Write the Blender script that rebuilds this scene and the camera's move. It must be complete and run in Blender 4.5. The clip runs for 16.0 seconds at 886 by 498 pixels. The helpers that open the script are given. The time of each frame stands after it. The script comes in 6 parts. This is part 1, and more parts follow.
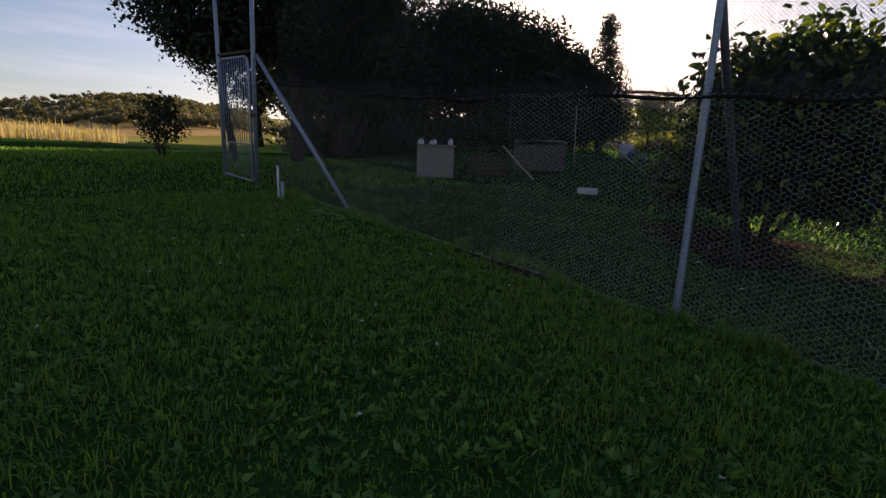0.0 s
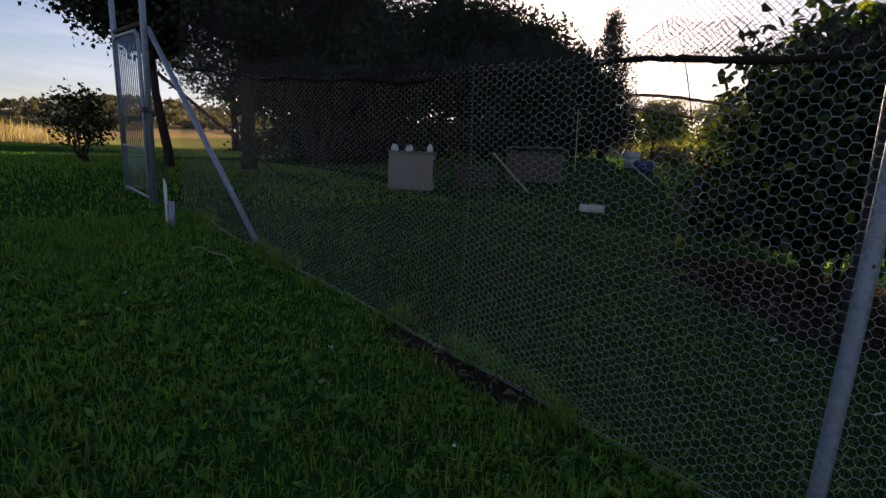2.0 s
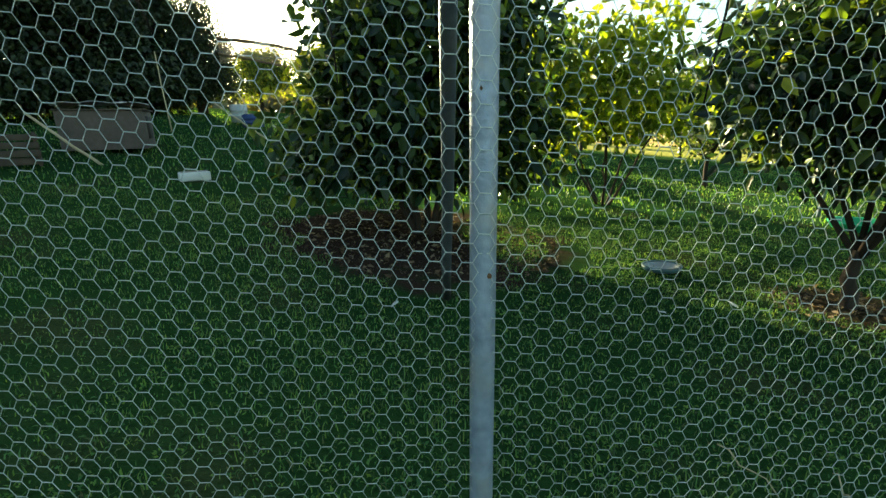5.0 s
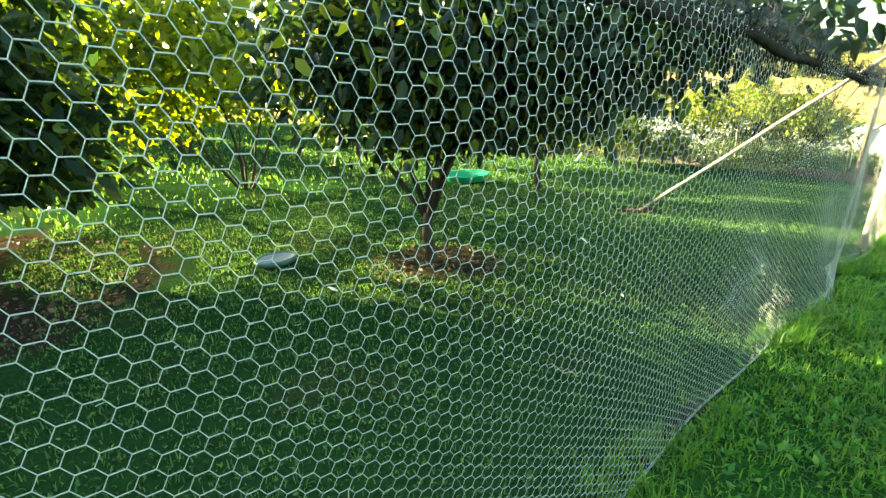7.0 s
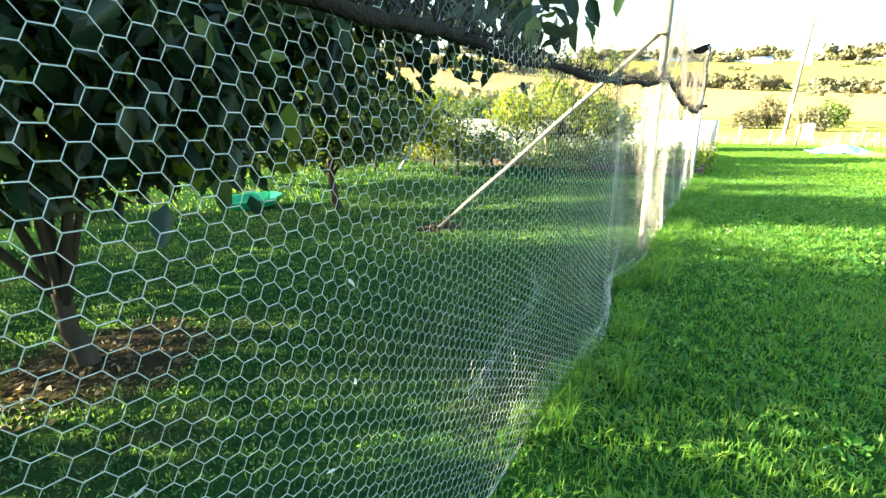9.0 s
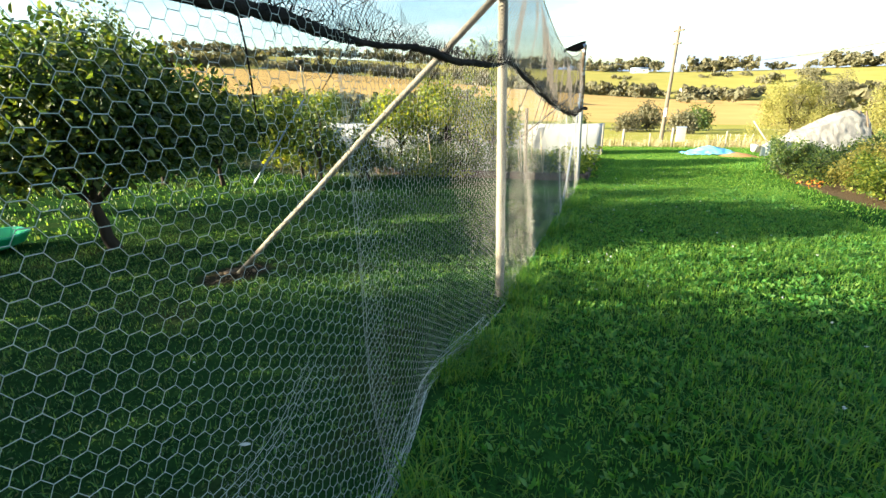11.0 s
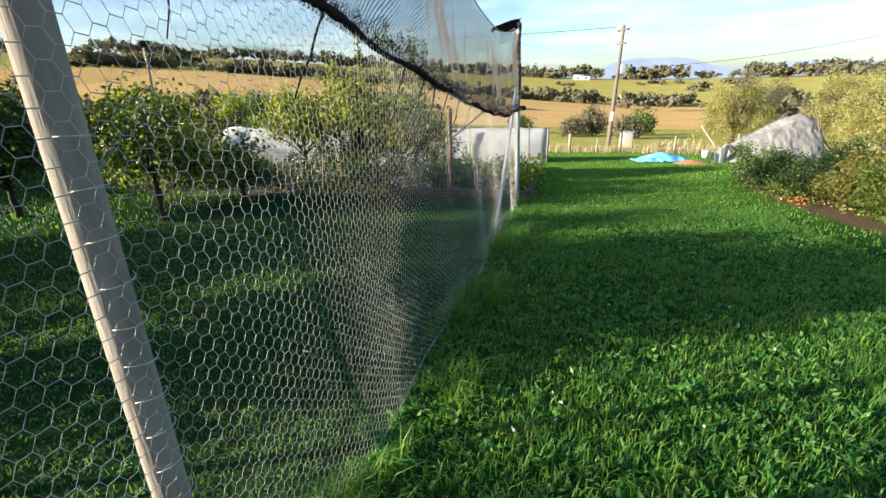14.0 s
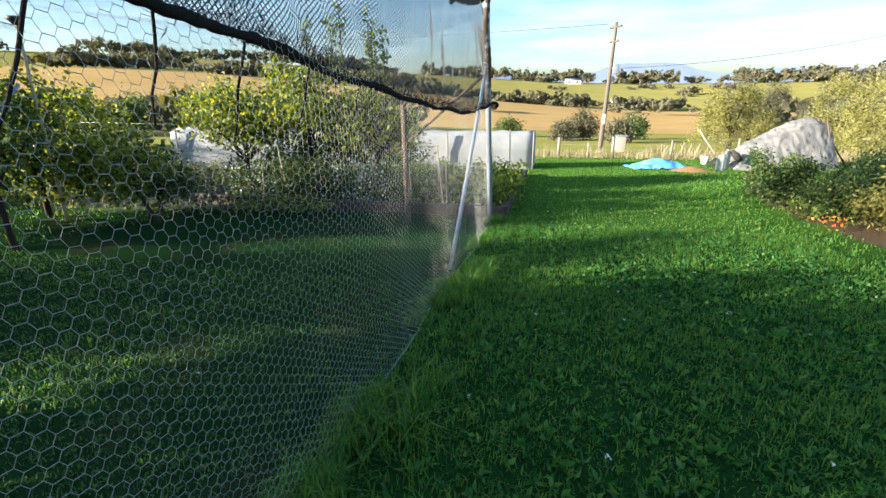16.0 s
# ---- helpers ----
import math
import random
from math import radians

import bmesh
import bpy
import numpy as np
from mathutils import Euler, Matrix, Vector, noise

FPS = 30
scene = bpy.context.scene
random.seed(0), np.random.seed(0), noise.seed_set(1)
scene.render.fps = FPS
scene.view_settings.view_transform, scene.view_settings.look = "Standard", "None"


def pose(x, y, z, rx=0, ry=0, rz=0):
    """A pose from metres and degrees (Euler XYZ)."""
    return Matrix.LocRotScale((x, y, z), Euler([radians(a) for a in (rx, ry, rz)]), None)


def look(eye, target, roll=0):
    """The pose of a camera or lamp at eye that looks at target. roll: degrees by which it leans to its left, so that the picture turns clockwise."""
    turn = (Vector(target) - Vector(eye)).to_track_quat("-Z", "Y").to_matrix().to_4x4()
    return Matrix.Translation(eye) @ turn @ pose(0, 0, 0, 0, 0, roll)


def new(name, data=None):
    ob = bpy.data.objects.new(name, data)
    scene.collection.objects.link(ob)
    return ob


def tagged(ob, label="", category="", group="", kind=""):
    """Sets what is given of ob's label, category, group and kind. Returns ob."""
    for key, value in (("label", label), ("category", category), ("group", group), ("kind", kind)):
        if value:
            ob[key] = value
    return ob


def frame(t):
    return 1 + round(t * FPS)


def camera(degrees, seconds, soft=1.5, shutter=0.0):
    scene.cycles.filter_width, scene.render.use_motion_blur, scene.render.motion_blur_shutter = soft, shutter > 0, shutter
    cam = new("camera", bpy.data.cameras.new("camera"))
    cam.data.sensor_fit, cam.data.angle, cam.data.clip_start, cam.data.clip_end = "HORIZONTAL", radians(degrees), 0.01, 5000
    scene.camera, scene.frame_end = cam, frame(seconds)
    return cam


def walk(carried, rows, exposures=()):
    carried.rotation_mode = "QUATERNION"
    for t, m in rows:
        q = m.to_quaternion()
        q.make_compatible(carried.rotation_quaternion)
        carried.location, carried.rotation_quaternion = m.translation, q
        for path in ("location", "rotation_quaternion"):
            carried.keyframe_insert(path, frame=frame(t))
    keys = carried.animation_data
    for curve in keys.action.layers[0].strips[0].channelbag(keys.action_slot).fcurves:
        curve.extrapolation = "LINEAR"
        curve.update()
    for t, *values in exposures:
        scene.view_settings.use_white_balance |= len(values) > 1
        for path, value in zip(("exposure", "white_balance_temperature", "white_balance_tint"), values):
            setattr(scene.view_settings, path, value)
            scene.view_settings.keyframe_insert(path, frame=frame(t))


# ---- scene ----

PATH = [
    (0, (0.993, -3.727, 1.168), (-0.335, -2.285, 0.769), 1.98),
    (0.5, (0.778, -3.250, 1.159), (-0.581, -1.832, 0.780), 2.33),
    (1, (0.519, -2.746, 1.169), (-0.854, -1.339, 0.802), 2.47),
    (1.5, (0.265, -2.325, 1.198), (-1.098, -0.909, 0.826), 2.32),
    (2, (0.019, -1.968, 1.274), (-1.308, -0.519, 0.898), 2.59),
    (2.5, (-0.137, -1.590, 1.338), (-1.378, -0.072, 0.944), 3.04),
    (3, (-0.272, -1.302, 1.341), (-1.376, 0.314, 0.928), 3.74),
    (3.2, (-0.326, -1.208, 1.336), (-1.366, 0.448, 0.914), 3.62),
    (5.5, (0.145, -0.826, 1.302), (0.548, 1.048, 0.733), -1.64),
    (6, (0.380, -0.821, 1.306), (1.066, 0.968, 0.730), -1.85),
    (6.5, (0.750, -0.805, 1.385), (1.671, 0.845, 0.729), -1.94),
    (7, (1.078, -0.672, 1.379), (2.265, 0.778, 0.681), -1.90),
    (7.5, (1.470, -0.724, 1.387), (2.766, 0.625, 0.680), -2.46),
    (8, (1.867, -0.717, 1.394), (3.277, 0.514, 0.688), -2.59),
    (8.5, (2.351, -0.683, 1.338), (3.857, 0.426, 0.630), -2.52),
    (9, (2.801, -0.684, 1.304), (4.383, 0.322, 0.607), -2.58),
    (9.5, (3.305, -0.763, 1.302), (4.954, 0.130, 0.607), -2.28),
    (10, (3.810, -0.816, 1.236), (5.511, -0.025, 0.543), -2.24),
    (12.5, (6.422, -0.863, 0.961), (8.201, -0.281, 0.256), -1.32),
    (13, (6.918, -0.837, 0.915), (8.709, -0.299, 0.204), -1.29),
    (13.5, (7.421, -0.790, 0.895), (9.224, -0.281, 0.197), -1.36),
    (14, (7.927, -0.847, 0.828), (9.746, -0.367, 0.150), -1.41),
    (14.5, (8.398, -0.924, 0.782), (10.219, -0.465, 0.093), -1.30),
    (15, (8.919, -0.934, 0.746), (10.739, -0.471, 0.058), -1.12),
    (15.5, (9.420, -0.984, 0.708), (11.245, -0.529, 0.027), -0.97),
    (16, (9.918, -1.006, 0.635), (11.750, -0.559, -0.032), -0.97),
]
cam = camera(89.7, 16.0, 1.5)
walk(cam, [(t, look(eye, target, roll)) for t, eye, target, roll in PATH],
     [(0.0, 1.05, 7000, 28), (3.2, 1.6, 7000, 30), (5.4, 3.25, 8200, -14), (7.0, 4.1, 8800, -14), (9.0, 4.05, 7500, -7), (10.0, 3.5, 7200, -5), (12.5, 2.35, 6600, 6), (13.5, 2.3, 6500, 7), (14.5, 2.0, 6050, 9), (16.0, 2.25, 6000, 6)])

# ---- light ----
SUN_YAW, SUN_EL = 29.5, 15.0
sun = new("sun", bpy.data.lights.new("sun", "SUN"))
sun.data.energy, sun.data.angle, sun.data.color = 5.0, radians(0.53), (1.0, 0.86, 0.66)
sun_way = Vector((-math.sin(radians(SUN_YAW)), math.cos(radians(SUN_YAW)), math.tan(radians(SUN_EL)))).normalized()
sun.matrix_world = look(sun_way * 60, (0, 0, 0))

world = bpy.data.worlds.new("sky_world")
scene.world = world
world.use_nodes = True
wn, wl = world.node_tree.nodes, world.node_tree.links
wn.clear()
w_out = wn.new("ShaderNodeOutputWorld")
w_bg = wn.new("ShaderNodeBackground")
w_sky = wn.new("ShaderNodeTexSky")
w_sky.sky_type, w_sky.sun_disc = "NISHITA", False
w_sky.sun_elevation, w_sky.sun_rotation = radians(SUN_EL), radians(-SUN_YAW)
w_sky.air_density, w_sky.dust_density, w_sky.ozone_density = 1.0, 1.4, 2.5
w_bg.inputs["Strength"].default_value = 0.066
# thin streaks of cloud near the horizon
w_tc = wn.new("ShaderNodeTexCoord")
w_map = wn.new("ShaderNodeMapping")
w_map.inputs["Scale"].default_value = (2.2, 2.2, 16.0)
w_noise = wn.new("ShaderNodeTexNoise")
w_noise.inputs["Scale"].default_value, w_noise.inputs["Detail"].default_value = 2.6, 6
w_ramp = wn.new("ShaderNodeMapRange")
w_ramp.inputs["From Min"].default_value, w_ramp.inputs["From Max"].default_value = 0.44, 0.74
w_ramp.inputs["To Max"].default_value = 0.2
w_mix = wn.new("ShaderNodeMixRGB")
w_mix.inputs["Color2"].default_value = (8.0, 8.3, 8.8, 1)
wl.new(w_tc.outputs["Generated"], w_map.inputs["Vector"])
wl.new(w_map.outputs["Vector"], w_noise.inputs["Vector"])
wl.new(w_noise.outputs["Fac"], w_ramp.inputs["Value"])
w_sep = wn.new("ShaderNodeSeparateXYZ")
wl.new(w_tc.outputs["Generated"], w_sep.inputs["Vector"])
w_low = wn.new("ShaderNodeMapRange")
w_low.interpolation_type = "SMOOTHSTEP"
for w_k, w_v in (("From Min", 0.12), ("From Max", 0.42), ("To Min", 1.0), ("To Max", 0.1)):
    w_low.inputs[w_k].default_value = w_v
wl.new(w_sep.outputs["Z"], w_low.inputs["Value"])
w_mul = wn.new("ShaderNodeMath")
w_mul.operation = "MULTIPLY"
wl.new(w_ramp.outputs["Result"], w_mul.inputs[0])
wl.new(w_low.outputs["Result"], w_mul.inputs[1])
wl.new(w_mul.outputs[0], w_mix.inputs["Fac"])
wl.new(w_sky.outputs["Color"], w_mix.inputs["Color1"])
wl.new(w_mix.outputs["Color"], w_bg.inputs["Color"])
wl.new(w_bg.outputs["Background"], w_out.inputs["Surface"])

# ---- lie of the land ----
EYE_END = 0.6


def smooth(a, b, v):
    s = np.clip((v - a) / (b - a), 0, 1)
    return s * s * (3 - 2 * s)


def land(x, y):
    """Height of the ground at x, y (numbers or arrays)."""
    x, y = np.asarray(x, float), np.asarray(y, float)
    near = np.where(x > -10, -0.09 * x, 0.9 - 0.03 * (x + 10)) + 0.025 * np.clip(x - 18, 0, None)
    rise = 0.09 - 0.065 * smooth(-1, 9, x)
    near = near + rise * np.clip(y - 7.5, 0, 14)
    dx, dy = x - 9.5, y + 1.0
    r = np.hypot(dx, dy) + 1e-6
    yaw = np.degrees(np.arctan2(-dx, dy))
    hill = np.exp(-((yaw - 77) / 9) ** 2) * smooth(150, 380, r)
    side = smooth(-105, -38, yaw) * (1 - smooth(60, 130, yaw))
    back = smooth(-20, 20, yaw) + (1 - smooth(-165, -130, yaw))
    foot = -4.9 + 1.9 * side + 4.5 * back
    brow = -2.5 + 5.2 * side - 0.5 * back + 2.0 * hill
    sky = 0.4 + 3.6 * side - 0.3 * back + 1.6 * hill
    lr = np.log(r)
    el = foot + (brow - foot) * smooth(math.log(130), math.log(520), lr) + (sky - brow) * smooth(math.log(520), math.log(1100), lr)
    far = EYE_END + r * np.tan(np.radians(el))
    crest = EYE_END + 1100 * np.tan(np.radians(sky))
    far = np.where(r > 1100, crest - 0.02 * (r - 1100), far)
    k = smooth(42, 120, r)
    return near * (1 - k) + far * k


def G(x, y):
    return float(land(x, y))


# ---- materials ----
def node_mat(name):
    m = bpy.data.materials.new(name)
    m.use_nodes = True
    n, l = m.node_tree.nodes, m.node_tree.links
    return m, n, l, n["Principled BSDF"]


def surface(name, col, rough=0.7, metal=0.0, scale=6.0, var=0.35, bump=0.2, bump_scale=40.0, stain=None, stain_scale=1.5, stain_amt=0.5, spec=0.5, stretch=(1, 1, 1)):
    """A plain surface with grain and stains at two scales."""
    m, n, l, p = node_mat(name)
    tc = n.new("ShaderNodeTexCoord")
    mp = n.new("ShaderNodeMapping")
    mp.inputs["Scale"].default_value = stretch
    l.new(tc.outputs["Object"], mp.inputs["Vector"])
    fine = n.new("ShaderNodeTexNoise")
    fine.inputs["Scale"].default_value, fine.inputs["Detail"].default_value = scale, 8
    big = n.new("ShaderNodeTexNoise")
    big.inputs["Scale"].default_value, big.inputs["Detail"].default_value = stain_scale, 5
    for t in (fine, big):
        l.new(mp.outputs["Vector"], t.inputs["Vector"])
    hsv = n.new("ShaderNodeMixRGB")
    hsv.inputs["Color1"].default_value = (*[c * (1 - var) for c in col], 1)
    hsv.inputs["Color2"].default_value = (*[min(1, c * (1 + var)) for c in col], 1)
    l.new(fine.outputs["Fac"], hsv.inputs["Fac"])
    ramp = n.new("ShaderNodeMapRange")
    ramp.inputs["From Min"].default_value, ramp.inputs["From Max"].default_value = 0.45, 0.7
    ramp.inputs["To Max"].default_value = stain_amt
    l.new(big.outputs["Fac"], ramp.inputs["Value"])
    mix = n.new("ShaderNodeMixRGB")
    mix.inputs["Color2"].default_value = (*(stain or [c * 0.5 for c in col]), 1)
    l.new(ramp.outputs["Result"], mix.inputs["Fac"])
    l.new(hsv.outputs["Color"], mix.inputs["Color1"])
    l.new(mix.outputs["Color"], p.inputs["Base Color"])
    p.inputs["Roughness"].default_value, p.inputs["Metallic"].default_value = rough, metal
    p.inputs["Specular IOR Level"].default_value = spec
    bn = n.new("ShaderNodeTexNoise")
    bn.inputs["Scale"].default_value, bn.inputs["Detail"].default_value = bump_scale, 6
    l.new(mp.outputs["Vector"], bn.inputs["Vector"])
    bp = n.new("ShaderNodeBump")
    bp.inputs["Strength"].default_value, bp.inputs["Distance"].default_value = bump, 0.01
    l.new(bn.outputs["Fac"], bp.inputs["Height"])
    l.new(bp.outputs["Normal"], p.inputs["Normal"])
    return m


def leafy(name, cols, through_amt=0.35, rough=0.5, glow=(2.25, 2.0, 0.68)):
    """Leaves or blades: a colour for each one, and light that comes through."""
    m, n, l, p = node_mat(name)
    geo = n.new("ShaderNodeNewGeometry")
    ramp = n.new("ShaderNodeValToRGB")
    e = ramp.color_ramp.elements
    while len(e) < len(cols):
        e.new(0.5)
    for i, c in enumerate(cols):
        e[i].position = i / (len(cols) - 1)
        e[i].color = (*c, 1)
    l.new(geo.outputs["Random Per Island"], ramp.inputs["Fac"])
    l.new(ramp.outputs["Color"], p.inputs["Base Color"])
    p.inputs["Roughness"].default_value = rough
    p.inputs["Specular IOR Level"].default_value = 0.3
    tr = n.new("ShaderNodeBsdfTranslucent")
    bright = n.new("ShaderNodeMixRGB")
    bright.blend_type = "MULTIPLY"
    bright.inputs["Fac"].default_value = 1
    bright.inputs["Color2"].default_value = (*glow, 1)
    l.new(ramp.outputs["Color"], bright.inputs["Color1"])
    l.new(bright.outputs["Color"], tr.inputs["Color"])
    mix = n.new("ShaderNodeMixShader")
    mix.inputs["Fac"].default_value = through_amt
    l.new(p.outputs["BSDF"], mix.inputs[1])
    l.new(tr.outputs["BSDF"], mix.inputs[2])
    l.new(mix.outputs["Shader"], n["Material Output"].inputs["Surface"])
    return m


def net_cloth(name, cell, wire, col, veil=0.0):
    """Fine netting: thin threads with holes between them, laid out along the sheet in metres."""
    m, n, l, p = node_mat(name)
    uv = n.new("ShaderNodeUVMap")
    sep = n.new("ShaderNodeSeparateXYZ")
    l.new(uv.outputs["UV"], sep.inputs["Vector"])
    masks = []
    for op in ("ADD", "SUBTRACT"):
        a = n.new("ShaderNodeMath")
        a.operation = op
        l.new(sep.outputs["X"], a.inputs[0])
        l.new(sep.outputs["Y"], a.inputs[1])
        d = n.new("ShaderNodeMath")
        d.operation = "DIVIDE"
        d.inputs[1].default_value = cell
        l.new(a.outputs[0], d.inputs[0])
        f = n.new("ShaderNodeMath")
        f.operation = "FRACT"
        l.new(d.outputs[0], f.inputs[0])
        c = n.new("ShaderNodeMath")
        c.operation = "LESS_THAN"
        c.inputs[1].default_value = wire
        l.new(f.outputs[0], c.inputs[0])
        masks.append(c)
    mx = n.new("ShaderNodeMath")
    mx.operation = "MAXIMUM"
    l.new(masks[0].outputs[0], mx.inputs[0])
    l.new(masks[1].outputs[0], mx.inputs[1])
    mv = n.new("ShaderNodeMath")
    mv.operation = "MAXIMUM"
    mv.inputs[1].default_value = veil
    l.new(mx.outputs[0], mv.inputs[0])
    p.inputs["Base Color"].default_value = (*col, 1)
    p.inputs["Roughness"].default_value = 0.8
    tp = n.new("ShaderNodeBsdfTransparent")
    mix = n.new("ShaderNodeMixShader")
    l.new(mv.outputs[0], mix.inputs["Fac"])
    l.new(tp.outputs["BSDF"], mix.inputs[1])
    l.new(p.outputs["BSDF"], mix.inputs[2])
    l.new(mix.outputs["Shader"], n["Material Output"].inputs["Surface"])
    return m


def ground_mat():
    m, n, l, p = node_mat("lawn_and_fields")
    geo = n.new("ShaderNodeNewGeometry")
    pos = geo.outputs["Position"]

    def noise_at(scale, detail=6):
        t = n.new("ShaderNodeTexNoise")
        t.inputs["Scale"].default_value, t.inputs["Detail"].default_value = scale, detail
        l.new(pos, t.inputs["Vector"])
        return t.outputs["Fac"]

    def mix(fac, a, b):
        x = n.new("ShaderNodeMixRGB")
        for s, v in ((x.inputs["Fac"], fac), (x.inputs["Color1"], a), (x.inputs["Color2"], b)):
            if isinstance(v, tuple):
                s.default_value = (*v, 1)
            elif isinstance(v, float):
                s.default_value = v
            else:
                l.new(v, s)
        return x.outputs["Color"]

    def step(v, a, b, lo=0.0, hi=1.0):
        x = n.new("ShaderNodeMapRange")
        x.interpolation_type = "SMOOTHSTEP"
        for k, q in (("From Min", a), ("From Max", b), ("To Min", lo), ("To Max", hi)):
            x.inputs[k].default_value = q
        l.new(v, x.inputs["Value"])
        return x.outputs["Result"]

    def math2(op, a, b):
        x = n.new("ShaderNodeMath")
        x.operation = op
        for s, v in ((x.inputs[0], a), (x.inputs[1], b)):
            if isinstance(v, float):
                s.default_value = v
            else:
                l.new(v, s)
        return x.outputs[0]

    def dist(cx, cy, sx=1.0, sy=1.0):
        v = n.new("ShaderNodeVectorMath")
        v.operation = "SUBTRACT"
        v.inputs[1].default_value = (cx, cy, 0)
        l.new(pos, v.inputs[0])
        w = n.new("ShaderNodeVectorMath")
        w.operation = "MULTIPLY"
        w.inputs[1].default_value = (1 / sx, 1 / sy, 0)
        l.new(v.outputs[0], w.inputs[0])
        d = n.new("ShaderNodeVectorMath")
        d.operation = "LENGTH"
        l.new(w.outputs[0], d.inputs[0])
        return d.outputs["Value"]

    n_big, n_mid, n_fine = noise_at(0.35), noise_at(2.2), noise_at(38.0)
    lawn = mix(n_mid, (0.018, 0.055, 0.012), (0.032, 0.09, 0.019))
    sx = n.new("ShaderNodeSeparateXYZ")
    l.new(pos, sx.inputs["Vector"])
    # Far lawn ground is painted brighter, as sunlit grass where blades are sparse
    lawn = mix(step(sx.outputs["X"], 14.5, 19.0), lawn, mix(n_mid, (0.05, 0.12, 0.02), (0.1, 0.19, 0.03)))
    # Run turf is darker than the lawn, with some shade in its colour
    turf = mix(n_mid, (0.014, 0.04, 0.013), (0.026, 0.066, 0.019))
    turf = mix(step(noise_at(1.1), 0.52, 0.7, 0.0, 0.6), turf, (0.05, 0.052, 0.024))
    lawn = mix(step(sx.outputs["Y"], -0.1, 0.1), lawn, turf)
    lawn = mix(step(n_fine, 0.45, 0.8), lawn, (0.01, 0.022, 0.007))
    soil = mix(n_fine, (0.024, 0.016, 0.012), (0.056, 0.038, 0.028))
    # bare soil: under the bush and tree, along the foot of the fence
    wob = math2("MULTIPLY", math2("SUBTRACT", n_mid, 0.5), 1.1)
    m1 = step(math2("ADD", dist(-0.1, 4.3, 1.75, 1.8), wob), 0.8, 1.08, 1.0, 0.0)
    # soil thins to grass in one ellipse, set for a sunlit patch
    lit = step(dist(0.9, 4.6, 0.6, 1.35), 0.75, 1.05, 0.25, 1.0)
    m1 = math2("MULTIPLY", m1, lit)
    m2 = step(math2("ADD", dist(3.7, 2.6, 0.75, 0.6), wob), 0.6, 1.1, 0.8, 0.0)
    m3 = step(math2("ADD", dist(-1.42, -0.14, 0.72, 0.14), wob), 0.75, 1.1, 0.9, 0.0)
    m4 = step(math2("ADD", dist(8.2, 2.85, 0.5, 0.35), wob), 0.6, 1.1, 0.85, 0.0)
    m7 = step(math2("ADD", dist(2.9, -0.03, 0.8, 0.07), wob), 0.6, 1.1, 0.8, 0.0)
    soilm = math2("MAXIMUM", math2("MAXIMUM", math2("MAXIMUM", m1, m2), m7), math2("MAXIMUM", m3, m4))
    near = mix(soilm, lawn, soil)
    # mulch bed beyond the lawn
    mulch = mix(n_fine, (0.07, 0.048, 0.03), (0.17, 0.125, 0.08))
    m5 = step(math2("ADD", dist(18.3, -7.7, 7.2, 2.2), math2("MULTIPLY", wob, 0.35)), 0.9, 1.02, 1.0, 0.0)
    near = mix(m5, near, mulch)
    m6 = step(math2("ADD", dist(20.0, 8.6, 3.4, 4.6), math2("MULTIPLY", wob, 0.4)), 0.8, 1.05, 0.8, 0.0)
    near = mix(m6, near, mix(n_fine, (0.1, 0.095, 0.07), (0.2, 0.19, 0.14)))
    # fields
    r = dist(9.5, -1.0)
    rw = math2("ADD", r, math2("MULTIPLY", math2("SUBTRACT", noise_at(0.012), 0.5), 110.0))
    dry = mix(noise_at(0.05), (0.34, 0.22, 0.085), (0.50, 0.34, 0.15))
    rough_g = mix(noise_at(0.06), (0.18, 0.2, 0.05), (0.33, 0.29, 0.085))
    upper = mix(noise_at(0.03), (0.18, 0.19, 0.055), (0.36, 0.30, 0.10))
    far = mix(step(rw, 120.0, 150.0), rough_g, dry)
    far = mix(step(rw, 505.0, 525.0), far, upper)
    home = dist(2.5, -1.0)
    col = mix(step(math2("ADD", home, math2("MULTIPLY", wob, 3.0)), 30.0, 36.0), near, far)
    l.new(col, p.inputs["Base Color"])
    p.inputs["Roughness"].default_value = 0.9
    p.inputs["Specular IOR Level"].default_value = 0.0
    bp = n.new("ShaderNodeBump")
    bp.inputs["Strength"].default_value, bp.inputs["Distance"].default_value = 0.6, 0.03
    l.new(n_fine, bp.inputs["Height"])
    l.new(bp.outputs["Normal"], p.inputs["Normal"])
    return m


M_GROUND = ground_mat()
M_GALV = surface("galvanised_steel", (0.24, 0.29, 0.38), 0.45, 0.4, 34, 0.55, 0.3, 90, (0.29, 0.3, 0.315), 11, 0.8)
M_DULLSTEEL = surface("dull_steel", (0.085, 0.1, 0.125), 0.55, 0.4, 30, 0.4, 0.3, 90, (0.13, 0.135, 0.14), 8, 0.6)
M_RUST = surface("rust", (0.11, 0.06, 0.035), 0.9, 0, 60, 0.5, 0.5, 120, (0.2, 0.14, 0.1), 30, 0.6, 0.1)
# Wire dimmed in colour, since this stretch hardly shows against the light
M_DARKWIRE = surface("dimmed_wire", (0.36, 0.325, 0.3), 0.55, 0.2, 60, 0.3, 0.0, 90, (0.12, 0.1, 0.085), 1.2, 0.5)
M_OLDWIRE = surface("dulled_wire", (0.39, 0.385, 0.37), 0.5, 0.2, 60, 0.25, 0.0, 90, (0.15, 0.12, 0.1), 1.2, 0.5)
M_WIRE = surface("galvanised_wire", (0.455, 0.485, 0.465), 0.42, 0.3, 60, 0.25, 0.0, 90, (0.26, 0.26, 0.26), 1.2, 0.5)
